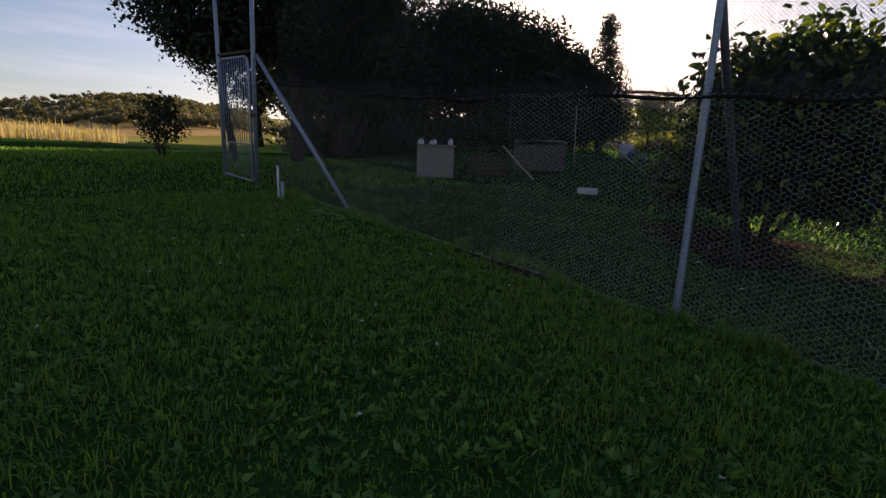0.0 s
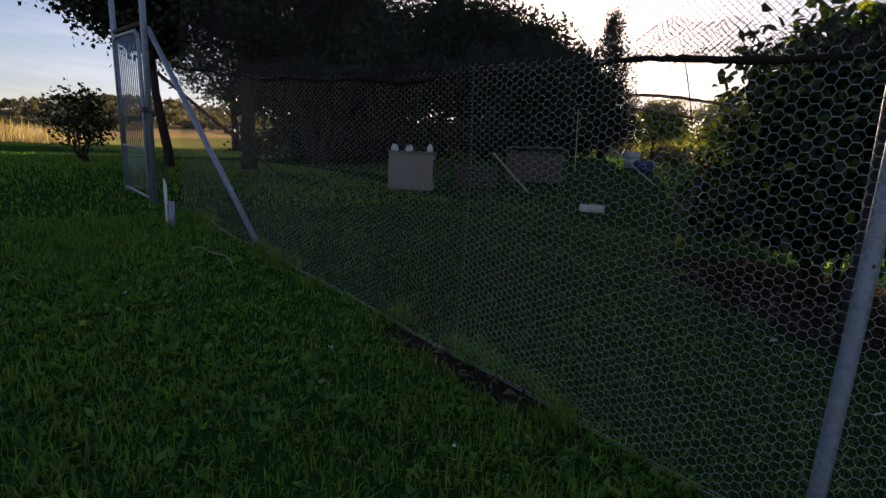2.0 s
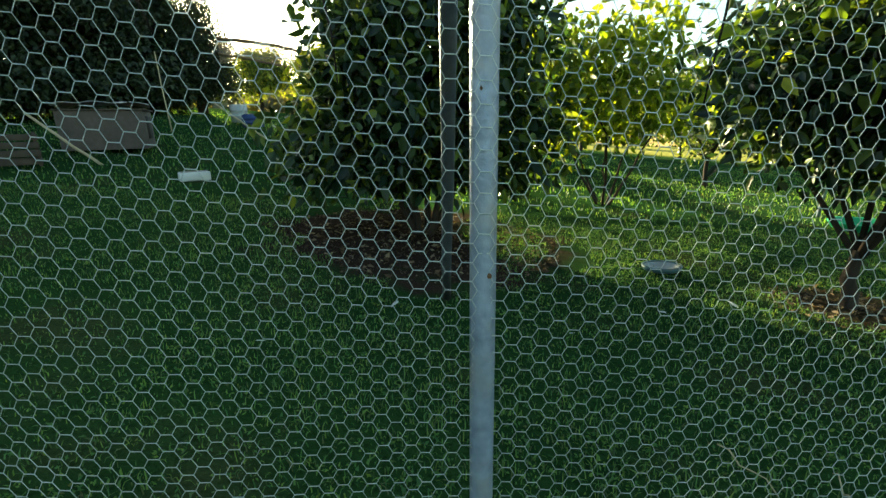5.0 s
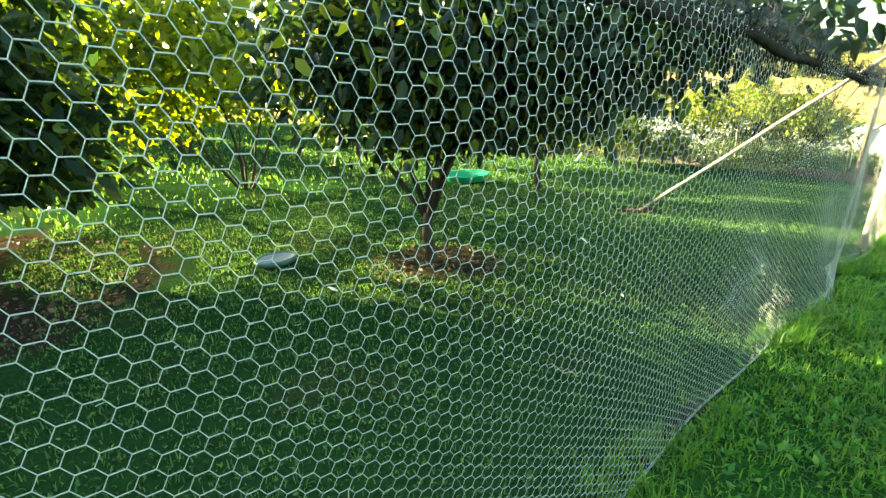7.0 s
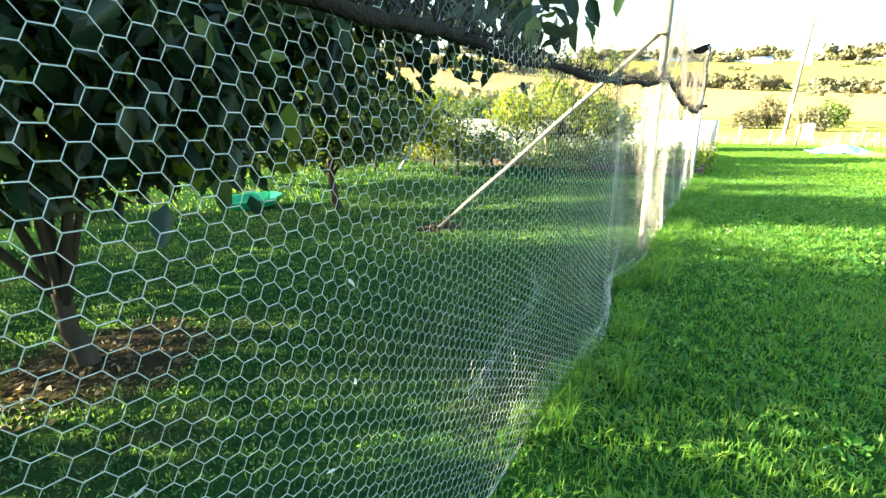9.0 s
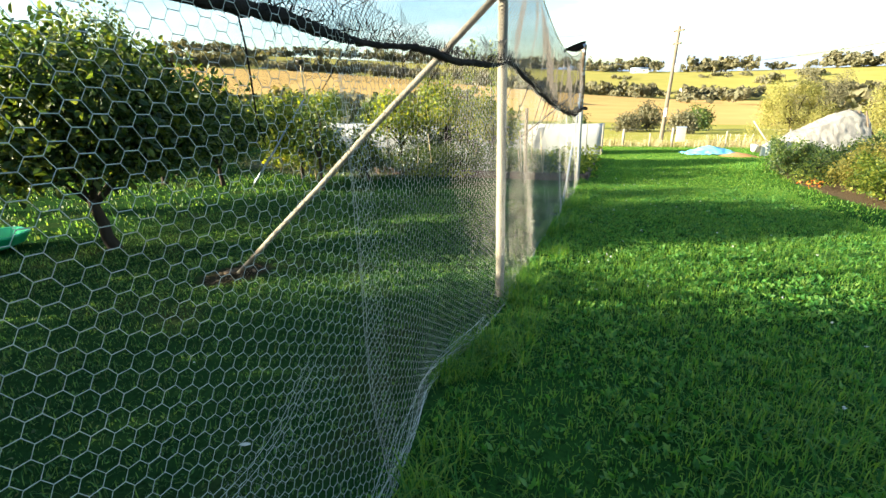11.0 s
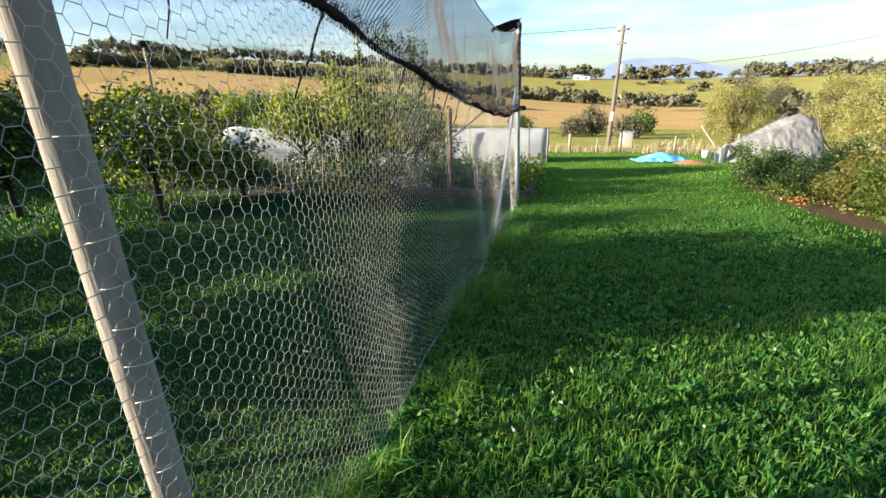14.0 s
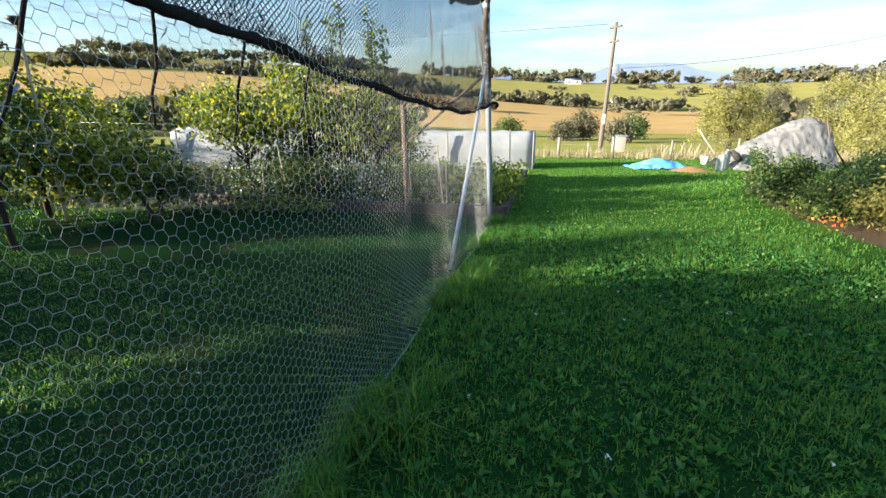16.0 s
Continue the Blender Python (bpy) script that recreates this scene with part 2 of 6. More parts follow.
M_POST = surface("weathered_round_timber", (0.245, 0.22, 0.19), 0.85, 0, 26, 0.55, 0.5, 60, (0.17, 0.15, 0.125), 3, 0.7, 0.2, (1, 1, 0.12))
M_OLDPOLE = surface("old_grey_pole", (0.125, 0.105, 0.088), 0.9, 0, 20, 0.35, 0.5, 50, (0.11, 0.095, 0.08), 2, 0.6, 0.15, (1, 1, 0.1))
M_DARKPOST = surface("dark_timber", (0.10, 0.075, 0.055), 0.85, 0, 20, 0.35, 0.5, 60, None, 3, 0.5, 0.2, (1, 1, 0.15))
M_ROLL = surface("rolled_black_net", (0.022, 0.019, 0.018), 0.9, 0, 60, 0.5, 0.9, 120, (0.045, 0.036, 0.03), 8, 0.5, 0.04)
M_NET = net_cloth("bird_net", 0.026, 0.095, (0.022, 0.023, 0.028))
# Brown stands in for sun on the black net seen nearly edge-on
M_WALLNET = net_cloth("sunlit_wall_net", 0.026, 0.27, (0.13, 0.106, 0.094))
M_NETEDGE = net_cloth("loose_net", 0.022, 0.16, (0.03, 0.03, 0.035))
# Tan sheet and roll: sunlight on the net's back edge put into colour
M_BROWNNET = net_cloth("sunlit_brown_net", 0.03, 0.3, (0.30, 0.20, 0.11))
M_BROWNROLL = surface("rolled_brown_net", (0.2, 0.135, 0.08), 0.9, 0, 40, 0.4, 0.6, 90, (0.13, 0.085, 0.05), 6, 0.5, 0.1)
M_BARK = surface("grey_brown_bark", (0.034, 0.026, 0.02), 0.9, 0, 14, 0.4, 0.9, 30, (0.052, 0.044, 0.035), 5, 0.5, 0.2, (1, 1, 0.4))
# Last and brightest colour in these two stands for leaves catching the sun
M_LEAF_BIG = leafy("broad_green_leaves", [(0.007, 0.02, 0.012), (0.010, 0.027, 0.014), (0.015, 0.036, 0.017), (0.022, 0.048, 0.02), (0.045, 0.08, 0.026), (0.12, 0.17, 0.036)], 0.34, 0.3, (4.6, 3.6, 0.9))
M_LEAF_TREE = leafy("dark_drooping_leaves", [(0.006, 0.017, 0.012), (0.009, 0.024, 0.015), (0.013, 0.031, 0.018), (0.018, 0.04, 0.021), (0.028, 0.055, 0.022), (0.12, 0.17, 0.036)], 0.3, 0.32, (3.0, 2.6, 0.8))
M_LEAF_FRUIT = leafy("fruit_tree_leaves", [(0.014, 0.035, 0.016), (0.03, 0.062, 0.021), (0.065, 0.105, 0.028), (0.13, 0.16, 0.04)], 0.32, 0.42)
M_LEAF_GREY = leafy("grey_green_weeds", [(0.05, 0.07, 0.045), (0.09, 0.115, 0.07), (0.15, 0.165, 0.1), (0.2, 0.18, 0.11)], 0.3, 0.6)
M_LEAF_YEL = leafy("yellow_green_leaves", [(0.035, 0.06, 0.014), (0.075, 0.115, 0.022), (0.15, 0.19, 0.034), (0.25, 0.26, 0.055)], 0.42, 0.5)
# Brighter, more see-through yellow-green, coloured as foliage with the sun behind
M_LEAF_GOLD = leafy("sunlit_orchard_leaves", [(0.04, 0.07, 0.016), (0.08, 0.125, 0.024), (0.14, 0.185, 0.034), (0.22, 0.245, 0.05)], 0.52, 0.5, (3.0, 2.65, 0.75))
M_LEAF_DARK = leafy("dark_evergreen_leaves", [(0.012, 0.022, 0.010), (0.022, 0.036, 0.014), (0.035, 0.05, 0.018)], 0.18, 0.5)
M_LEAF_SILVER = leafy("silver_wattle_leaves", [(0.11, 0.12, 0.045), (0.17, 0.175, 0.06), (0.23, 0.22, 0.075), (0.3, 0.27, 0.095)], 0.3, 0.65)
M_LEAF_OCHRE = leafy("browning_perennial_leaves", [(0.1, 0.11, 0.035), (0.19, 0.18, 0.05), (0.3, 0.26, 0.07)], 0.35, 0.65)
# Leaf greens are greyed and lifted to include haze
M_LEAF_WOOD = leafy("hazed_tree_leaves", [(0.085, 0.085, 0.056), (0.1, 0.098, 0.064), (0.125, 0.112, 0.07)], 0.2, 0.85)
M_GRASS = leafy("lawn_grass_blades", [(0.022, 0.105, 0.021), (0.06, 0.172, 0.03), (0.105, 0.215, 0.034), (0.18, 0.275, 0.05)], 0.45, 0.55)
# Grazed grass, darkened and blued to carry some of the run's shade
M_GRASS_RUN = leafy("grazed_shade_tinted_blades", [(0.08, 0.095, 0.05), (0.034, 0.105, 0.042), (0.06, 0.15, 0.052), (0.095, 0.185, 0.056), (0.135, 0.215, 0.06)], 0.4, 0.6)
M_LEAF_SHRUB = leafy("bright_shrub_leaves", [(0.03, 0.06, 0.016), (0.08, 0.13, 0.025), (0.16, 0.21, 0.036), (0.28, 0.29, 0.06)], 0.4, 0.5)
M_LITTER = leafy("dead_leaf_litter", [(0.025, 0.017, 0.011), (0.06, 0.04, 0.025), (0.11, 0.075, 0.045), (0.18, 0.14, 0.09)], 0.1, 0.8)
M_WEED = leafy("broad_weed_leaves", [(0.02, 0.095, 0.022), (0.042, 0.15, 0.032), (0.08, 0.21, 0.045), (0.16, 0.27, 0.075)], 0.4, 0.5)
M_DRYGRASS = leafy("dry_grass_stems", [(0.2, 0.165, 0.1), (0.31, 0.265, 0.175), (0.42, 0.37, 0.27)], 0.3, 0.7)
M_CLAY = surface("orange_clay", (0.33, 0.17, 0.08), 0.95, 0, 12, 0.35, 0.8, 30, (0.2, 0.11, 0.06), 4, 0.5, 0.1)
M_PETAL = surface("white_petal", (0.75, 0.75, 0.72), 0.7, 0, 10, 0.1, 0.0)
M_ORANGE = surface("orange_petal", (0.75, 0.16, 0.02), 0.6, 0, 10, 0.3, 0.0)
M_TUNNEL = surface("white_shade_cloth", (0.33, 0.335, 0.345), 0.85, 0, 30, 0.08, 0.3, 8, (0.5, 0.5, 0.48), 1.2, 0.5, 0.2)
M_TARP = surface("grey_white_tarpaulin", (0.4, 0.385, 0.38), 0.6, 0, 14, 0.3, 1.0, 16, (0.2, 0.195, 0.2), 1.6, 0.85, 0.5, (1.0, 2.6, 1.0))
M_BLUETARP = surface("blue_tarpaulin", (0.10, 0.36, 0.62), 0.45, 0, 10, 0.25, 0.9, 14, (0.3, 0.55, 0.75), 2.5, 0.6)
M_BOARD = surface("grey_board", (0.27, 0.235, 0.205), 0.8, 0, 12, 0.2, 0.3, 30, (0.24, 0.2, 0.16), 2, 0.5)
M_BROWNBOARD = surface("brown_board", (0.11, 0.085, 0.07), 0.85, 0, 12, 0.35, 0.4, 30, (0.07, 0.055, 0.045), 2, 0.6)
# Near-black for openings: their inner shade is put into the colour
M_DARK = surface("shaded_inside", (0.03, 0.026, 0.022), 0.9, 0, 12, 0.3, 0.2, 30)
M_PLASTIC = surface("white_plastic", (0.68, 0.68, 0.66), 0.5, 0, 12, 0.1, 0.1, 30, (0.5, 0.48, 0.42), 3, 0.4)
M_GREENTUB = surface("green_plastic", (0.012, 0.36, 0.17), 0.35, 0, 8, 0.15, 0.05, 30, (0.02, 0.22, 0.1), 3, 0.4)
M_BLUE = surface("blue_plastic", (0.02, 0.05, 0.16), 0.45, 0, 8, 0.2, 0.1, 30)
M_TERRA = surface("bare_bamboo", (0.45, 0.36, 0.22), 0.7, 0, 18, 0.25, 0.3, 60, (0.26, 0.2, 0.12), 5, 0.5, 0.3, (1, 1, 0.2))
M_SLEEPER = surface("weathered_sleeper", (0.1, 0.072, 0.06), 0.9, 0, 14, 0.35, 0.6, 40, None, 3, 0.5, 0.2, (0.2, 1, 1))
M_BLACK = surface("black_rubber", (0.015, 0.015, 0.015), 0.6, 0, 12, 0.3, 0.1, 30)
# Ridge colour is blued and paled to carry the distance haze
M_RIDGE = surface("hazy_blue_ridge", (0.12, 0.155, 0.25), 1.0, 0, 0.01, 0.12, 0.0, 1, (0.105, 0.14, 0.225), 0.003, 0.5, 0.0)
M_BOWL = surface("greyed_plastic", (0.40, 0.41, 0.40), 0.5, 0, 12, 0.2, 0.1, 30, (0.2, 0.2, 0.17), 6, 0.6)
M_TEAL = surface("blue_green_enamel", (0.035, 0.085, 0.1), 0.4, 0, 20, 0.3, 0.1, 40, (0.07, 0.12, 0.13), 8, 0.5)
M_FEATHER = surface("white_feather", (0.78, 0.78, 0.76), 0.8, 0, 40, 0.1, 0.2, 60)


# ---- mesh helpers ----
def thing(name, x, y, z=None, label="", category="", group="", kind="", turn=0.0):
    ob = new(name)
    ob.matrix_basis = pose(x, y, G(x, y) if z is None else z, 0, 0, turn)
    return tagged(ob, label, category, group, kind)


def shade(me):
    me.polygons.foreach_set("use_smooth", [True] * len(me.polygons))


def part(name, bm, material, parent=None, label="", soft=True):
    me = bpy.data.meshes.new(name)
    bmesh.ops.recalc_face_normals(bm, faces=bm.faces)
    bm.to_mesh(me)
    bm.free()
    if soft:
        shade(me)
    me.materials.append(material)
    ob = new(name, me)
    ob.parent = parent
    return tagged(ob, label)


def arrays(name, verts, faces, material, parent=None, label=""):
    """One mesh from arrays of corners and of faces with equal corner counts."""
    me = bpy.data.meshes.new(name)
    nf, k = faces.shape
    me.vertices.add(len(verts))
    me.vertices.foreach_set("co", np.ascontiguousarray(verts, dtype=np.float32).ravel())
    me.loops.add(nf * k)
    me.loops.foreach_set("vertex_index", np.ascontiguousarray(faces, dtype=np.int32).ravel())
    me.polygons.add(nf)
    me.polygons.foreach_set("loop_start", np.arange(0, nf * k, k, dtype=np.int32))
    me.update(calc_edges=True)
    me.validate()
    me.materials.append(material)
    ob = new(name, me)
    ob.parent = parent
    return tagged(ob, label)


def tube(bm, pts, radii, seg=8, cap=True):
    """Sweeps a round section along points."""
    pts = [Vector(p) for p in pts]
    if isinstance(radii, (int, float)):
        radii = [radii] * len(pts)
    rings, side = [], None
    for i, p in enumerate(pts):
        d = (pts[min(i + 1, len(pts) - 1)] - pts[max(i - 1, 0)]).normalized()
        if side is None:
            side = d.orthogonal().normalized()
        side = (side - d * side.dot(d)).normalized()
        up = d.cross(side)
        rings.append([bm.verts.new(p + radii[i] * (math.cos(a) * side + math.sin(a) * up)) for a in [2 * math.pi * j / seg for j in range(seg)]])
    for a, b in zip(rings, rings[1:]):
        for j in range(seg):
            bm.faces.new((a[j], a[(j + 1) % seg], b[(j + 1) % seg], b[j]))
    if cap:
        bm.faces.new(rings[0][::-1])
        bm.faces.new(rings[-1])
    return bm


def slab(bm, cx, cy, cz, sx, sy, sz, bevel=0.01, turn=0.0):
    g = bmesh.ops.create_cube(bm, size=1, matrix=pose(cx, cy, cz, 0, 0, turn) @ Matrix.Diagonal((sx, sy, sz, 1)))
    if bevel:
        edges = {e for v in g["verts"] for e in v.link_edges}
        bmesh.ops.bevel(bm, geom=list(edges), offset=bevel, segments=2, affect="EDGES", profile=0.6)
    return bm


def bent(a, b, n=6, wob=0.02, rng=random):
    a, b = Vector(a), Vector(b)
    out = []
    for i in range(n + 1):
        k = i / n
        j = wob * math.sin(math.pi * k)
        out.append(a.lerp(b, k) + Vector((rng.uniform(-j, j), rng.uniform(-j, j), rng.uniform(-j, j))))
    return out


def leaf_arrays(pts, way, size, width, rng, fine=True, fold=0.25, face=None):
    """Folded pointed leaves at pts that grow along way, turned to face. Returns corners and quads."""
    n = len(pts)
    way = way / (np.linalg.norm(way, axis=1, keepdims=True) + 1e-9)
    rnd = rng.normal(size=(n, 3))
    if face is not None:
        rnd = face + 0.45 * rnd
    side = np.cross(way, rnd)
    side /= np.linalg.norm(side, axis=1, keepdims=True) + 1e-9
    up = np.cross(side, way)
    L = size[:, None]
    W = (size * width)[:, None]
    F = fold * W
    base = pts
    tip = pts + way * L - up * L * 0.12
    if fine:
        l1, r1 = pts + way * L * 0.28 + side * W + up * F, pts + way * L * 0.28 - side * W + up * F
        l2, r2 = pts + way * L * 0.68 + side * W * 0.78 + up * F * 0.7, pts + way * L * 0.68 - side * W * 0.78 + up * F * 0.7
        v = np.stack([base, l1, l2, tip, r2, r1], 1).reshape(-1, 3)
        k = np.arange(n)[:, None] * 6
        f = np.concatenate([k + np.array([0, 1, 2, 3]), k + np.array([0, 3, 4, 5])], 0)
    else:
        l1, r1 = pts + way * L * 0.45 + side * W + up * F, pts + way * L * 0.45 - side * W + up * F
        v = np.stack([base, l1, tip, r1], 1).reshape(-1, 3)
        k = np.arange(n)[:, None] * 4
        f = np.concatenate([k + np.array([0, 1, 2]), k + np.array([0, 2, 3])], 0)
    return v, f


def crown_points(blobs, clumps, per, spread, rng, shell=0.55):
    """Leaf places in clumps inside ellipsoids (x, y, z, rx, ry, rz); also the clump centres."""
    blobs = np.array(blobs, float)
    vol = np.prod(blobs[:, 3:], axis=1) ** (2 / 3)
    pick = rng.choice(len(blobs), size=clumps, p=vol / vol.sum())
    d = rng.normal(size=(clumps, 3))
    d /= np.linalg.norm(d, axis=1, keepdims=True)
    rad = shell + (1 - shell) * rng.random(clumps) ** 0.6
    rad *= 1 + 0.14 * rng.normal(size=clumps)
    cen = blobs[pick, :3] + d * blobs[pick, 3:] * rad[:, None]
    pts = np.repeat(cen, per, 0) + rng.normal(size=(clumps * per, 3)) * spread
    out = np.repeat(d, per, 0)
    return pts, out, cen


def tree(name, label, x, y, trunk_h, r0, blobs, clumps, per, leaf, width, leaf_m, seed, category="tree", stems=1, fine=True, droop=0.5, spread=None, shell=0.55, fork=0.0, bark=None, group="", limbs=8, lean=(0, 0), floor=0.12, facing=0.0):
    rng = np.random.default_rng(seed)
    rr = random.Random(seed)
    root = thing(name, x, y, None, label, category, group)
    pts, out, cen = crown_points(blobs, clumps, per, spread or leaf * 1.1, rng, shell)
    cut = floor + (0.12 * np.sin(pts[:, 0] * 5.0 + pts[:, 1] * 4.0) if floor > 0.5 else 0.0)
    high = pts[:, 2] > cut
    pts, out = pts[high], out[high]
    way = 0.5 * out + rng.normal(size=pts.shape) * 0.75
    way[:, 2] -= droop
    size = leaf * (0.6 + 0.7 * rng.random(len(pts)))
    v, f = leaf_arrays(pts, way, size, width, rng, fine, face=out * facing if facing else None)
    bm = bmesh.new()
    top = Vector((lean[0], lean[1], trunk_h))
    if stems == 1:
        tube(bm, bent((0, 0, -0.15), top, 5, r0 * 0.5, rr), [r0 * (1.35 - 0.55 * i / 5) for i in range(6)], 9)
    ends = []
    for s in range(stems if stems > 1 else limbs):
        c = Vector(cen[rr.randrange(len(cen))])
        if stems > 1:
            a = 2 * math.pi * (s + rr.random() * 0.5) / stems
            start = Vector((0.05 * math.cos(a), 0.05 * math.sin(a), -0.1))
            far = Vector((fork * math.cos(a), fork * math.sin(a), trunk_h + rr.uniform(-0.1, 0.3)))
            tube(bm, bent(start, far, 5, 0.05, rr), [r0 * (1 - 0.1 * i) for i in range(6)], 7)
        else:
            far = top - Vector((0, 0, rr.uniform(0, 0.25) * trunk_h))
        mid = far.lerp(c, 0.55) + Vector((0, 0, 0.12 * (c - far).length))
        r1 = r0 * 0.55
        tube(bm, [far, far.lerp(mid, 0.5), mid, mid.lerp(c, 0.5), c], [r1, r1 * 0.8, r1 * 0.55, r1 * 0.35, r1 * 0.15], 6)
        ends.append((mid, c, r1))
    for mid, c, r1 in ends:
        for j in range(4):
            e = Vector(cen[rr.randrange(len(cen))])
            best = min((Vector(cen[rr.randrange(len(cen))]) for _ in range(12)), key=lambda q: (q - c).length)
            s0 = mid.lerp(c, rr.random())
            tube(bm, bent(s0, best, 3, 0.05, rr), [r1 * 0.32, r1 * 0.25, r1 * 0.18, r1 * 0.08], 5)
    part("trunk", bm, bark or M_BARK, root)
    crown = arrays("crown", v, f, leaf_m, root)
    if fine:
        shade(crown.data)
    return root


def lumps(blobs, count, r0, r1, seed):
    """Many small uneven lumps spread through the outer part of large ellipsoids, with gaps between them."""
    rr = random.Random(seed)
    out = []
    for _ in range(count):
        x, y, z, a, b, c = rr.choices(blobs, [p[3] * p[4] * p[5] for p in blobs])[0]
        d = Vector((rr.gauss(0, 1), rr.gauss(0, 1), rr.gauss(0, 1))).normalized() * (0.35 + 0.65 * rr.random() ** 0.5)
        r = rr.uniform(r0, r1)
        out.append((x + d.x * a, y + d.y * b, z + d.z * c, r, r * rr.uniform(0.8, 1.2), r * rr.uniform(0.55, 0.85)))
    return out


# ---- ground ----
def build_ground():
    cx, cy = 4.0, 0.0
    radii = [0.0] + [0.8 * i for i in range(1, 60)]
    while radii[-1] < 4200:
        radii.append(radii[-1] * 1.06 + 0.3)
    na = 256
    verts, faces = [(cx, cy, G(cx, cy))], []
    for r in radii[1:]:
        a = np.arange(na) * 2 * math.pi / na
        xs, ys = cx + r * np.cos(a), cy + r * np.sin(a)
        verts.extend(zip(xs, ys, land(xs, ys)))
    for j in range(na):
        faces.append((0, 1 + j, 1 + (j + 1) % na))
    for i in range(len(radii) - 2):
        b = 1 + i * na
        for j in range(na):
            k = (j + 1) % na
            faces.append((b + j, b + na + j, b + na + k, b + k))
    me = bpy.data.meshes.new("ground")
    me.from_pydata(verts, [], faces)
    shade(me)
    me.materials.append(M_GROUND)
    return tagged(new("ground", me), "sloping mown lawn running down into dry paddocks and low hills", "ground", kind="structure")


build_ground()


# ---- fence ----
def roll_height(x):
    """Height over the ground of the rolled net edge, which is the top of the wire mesh."""
    xs = (-6.4, -4.0, -2.2, -0.8, 0.0, 1.5, 1.96, 2.2, 2.8, 3.6, 5.0, 5.8, 7.8, 8.55, 9.4, 10.8, 12.3, 13.4, 15.2, 17.3)
    hs = (1.72, 1.58, 1.57, 1.65, 1.66, 1.69, 1.72, 1.75, 1.775, 1.77, 1.775, 1.795, 1.91, 2.02, 1.96, 1.85, 1.78, 1.75, 1.76, 1.98)
    return np.interp(x, xs, hs)


def mesh_bulge(x, h):
    """How far the slack mesh leans out of its line."""
    low = np.exp(-((h - 0.0) / 0.35) ** 2)
    return (0.018 * np.sin(x * 1.9 + 0.6) + 0.012 * np.sin(x * 4.3 + h * 3.0) - low * (0.03 + 0.05 * np.exp(-((x - 5.9) / 0.6) ** 2)) + low * 0.12 * np.exp(-((x - 6.95) / 0.4) ** 2)) * np.where(np.abs(x) < 0.0, 0, 1)


FENCE_X0, FENCE_X1 = -6.35, 17.5
ROLL_END = 6.1
fence = thing("poultry_fence", 0, 0, 0, "tall chicken wire fence on steel and timber posts", "fence")


def hex_mesh(name, x0, x1, rows, top, place, label, gauge=1.0, m=M_WIRE):
    # the cells are drawn narrower near the first post and wider along the rest of the roll
    pitch_z = 0.0437
    edges = [x0]
    while edges[-1] < x1:
        edges.append(edges[-1] + 0.0306 + 0.0052 * float(smooth(0.9, 2.6, edges[-1])))
    edges = np.array(edges)
    i, j = np.meshgrid(np.arange(len(edges) - 1), np.arange(rows), indexing="ij")
    i, j = i.ravel(), j.ravel()
    wide = edges[i + 1] - edges[i]
    x = edges[i] + 0.5 * wide
    flat = 0.33 * wide
    hx = wide - flat
    h = 0.02 + (j + 0.5 * (i % 2)) * pitch_z

    a, b = place(x - flat, h), place(x + flat, h)
    up = place(x + hx, h + pitch_z / 2)
    dn = place(x + hx, h - pitch_z / 2)
    starts = np.concatenate([a, b, b])
    ends = np.concatenate([b, up, dn])
    rad = np.concatenate([np.full(len(a), 0.00115 * gauge), np.full(2 * len(a), 0.00078 * gauge)])
    ok = np.concatenate([h, h, h]) < top
    starts, ends, rad = starts[ok], ends[ok], rad[ok]
    d = ends - starts
    d /= np.linalg.norm(d, axis=1, keepdims=True)
    s = np.cross(d, np.array([0.0, 1.0, 0.0]))
    s /= np.linalg.norm(s, axis=1, keepdims=True)
    t = np.cross(d, s)
    vs = []
    for base in (starts, ends):
        for q in range(3):
            an = 2 * math.pi * q / 3 + 0.5
            vs.append(base + rad[:, None] * (math.cos(an) * s + math.sin(an) * t))
    v = np.stack(vs, 1).reshape(-1, 3)
    k = np.arange(len(starts))[:, None] * 6
    f = np.concatenate([k + np.array([q, (q + 1) % 3, 3 + (q + 1) % 3, 3 + q]) for q in range(3)], 0)
    ob = arrays(name, v, f, m, fence, label)
    return tagged(ob, kind="stuff")


def on_fence(px, ph):
    k = roll_height(px) / 1.87
    wx = 0.004 * np.sin(px * 7.0 + ph * 5.0) + 0.01 * np.sin(px * 0.9 + ph * 1.4)
    hh = ph * k + 0.006 * np.sin(px * 3.1)
    return np.stack([px + wx, mesh_bulge(px, hh) - 0.033, -0.09 * px + hh], 1)


def on_flap(px, ph):
    base = on_fence(px, np.full(len(px), 0.02))
    reach = np.interp(px, (4.0, 4.4, 5.3, 6.8, 7.2), (0.2, 0.34, 0.5, 0.74, 0.6)) + 0.03 * np.sin(px * 5.0)
    y = base[:, 1] + reach * ph / 0.42
    return np.stack([px, y, land(px, y) + 0.03 + 0.03 * np.sin(ph * 6.0 + px * 2.0) ** 2 + 0.9 * np.maximum(0, ph - 0.3)], 1)


hex_mesh("wire_mesh", FENCE_X0, -1.6, 44, 1.90, on_fence, "dimmed hexagonal chicken wire, darker than the next stretch", m=M_DARKWIRE)
hex_mesh("wire_mesh", -1.6, ROLL_END + 0.12, 44, 1.90, on_fence, "galvanised hexagonal chicken wire")
hex_mesh("wire_mesh", ROLL_END, FENCE_X1, 44, 1.90, lambda px, ph: on_fence(px, ph) + np.array([0.0, 0.006, 0.0]), "older dulled hexagonal chicken wire", m=M_OLDWIRE)
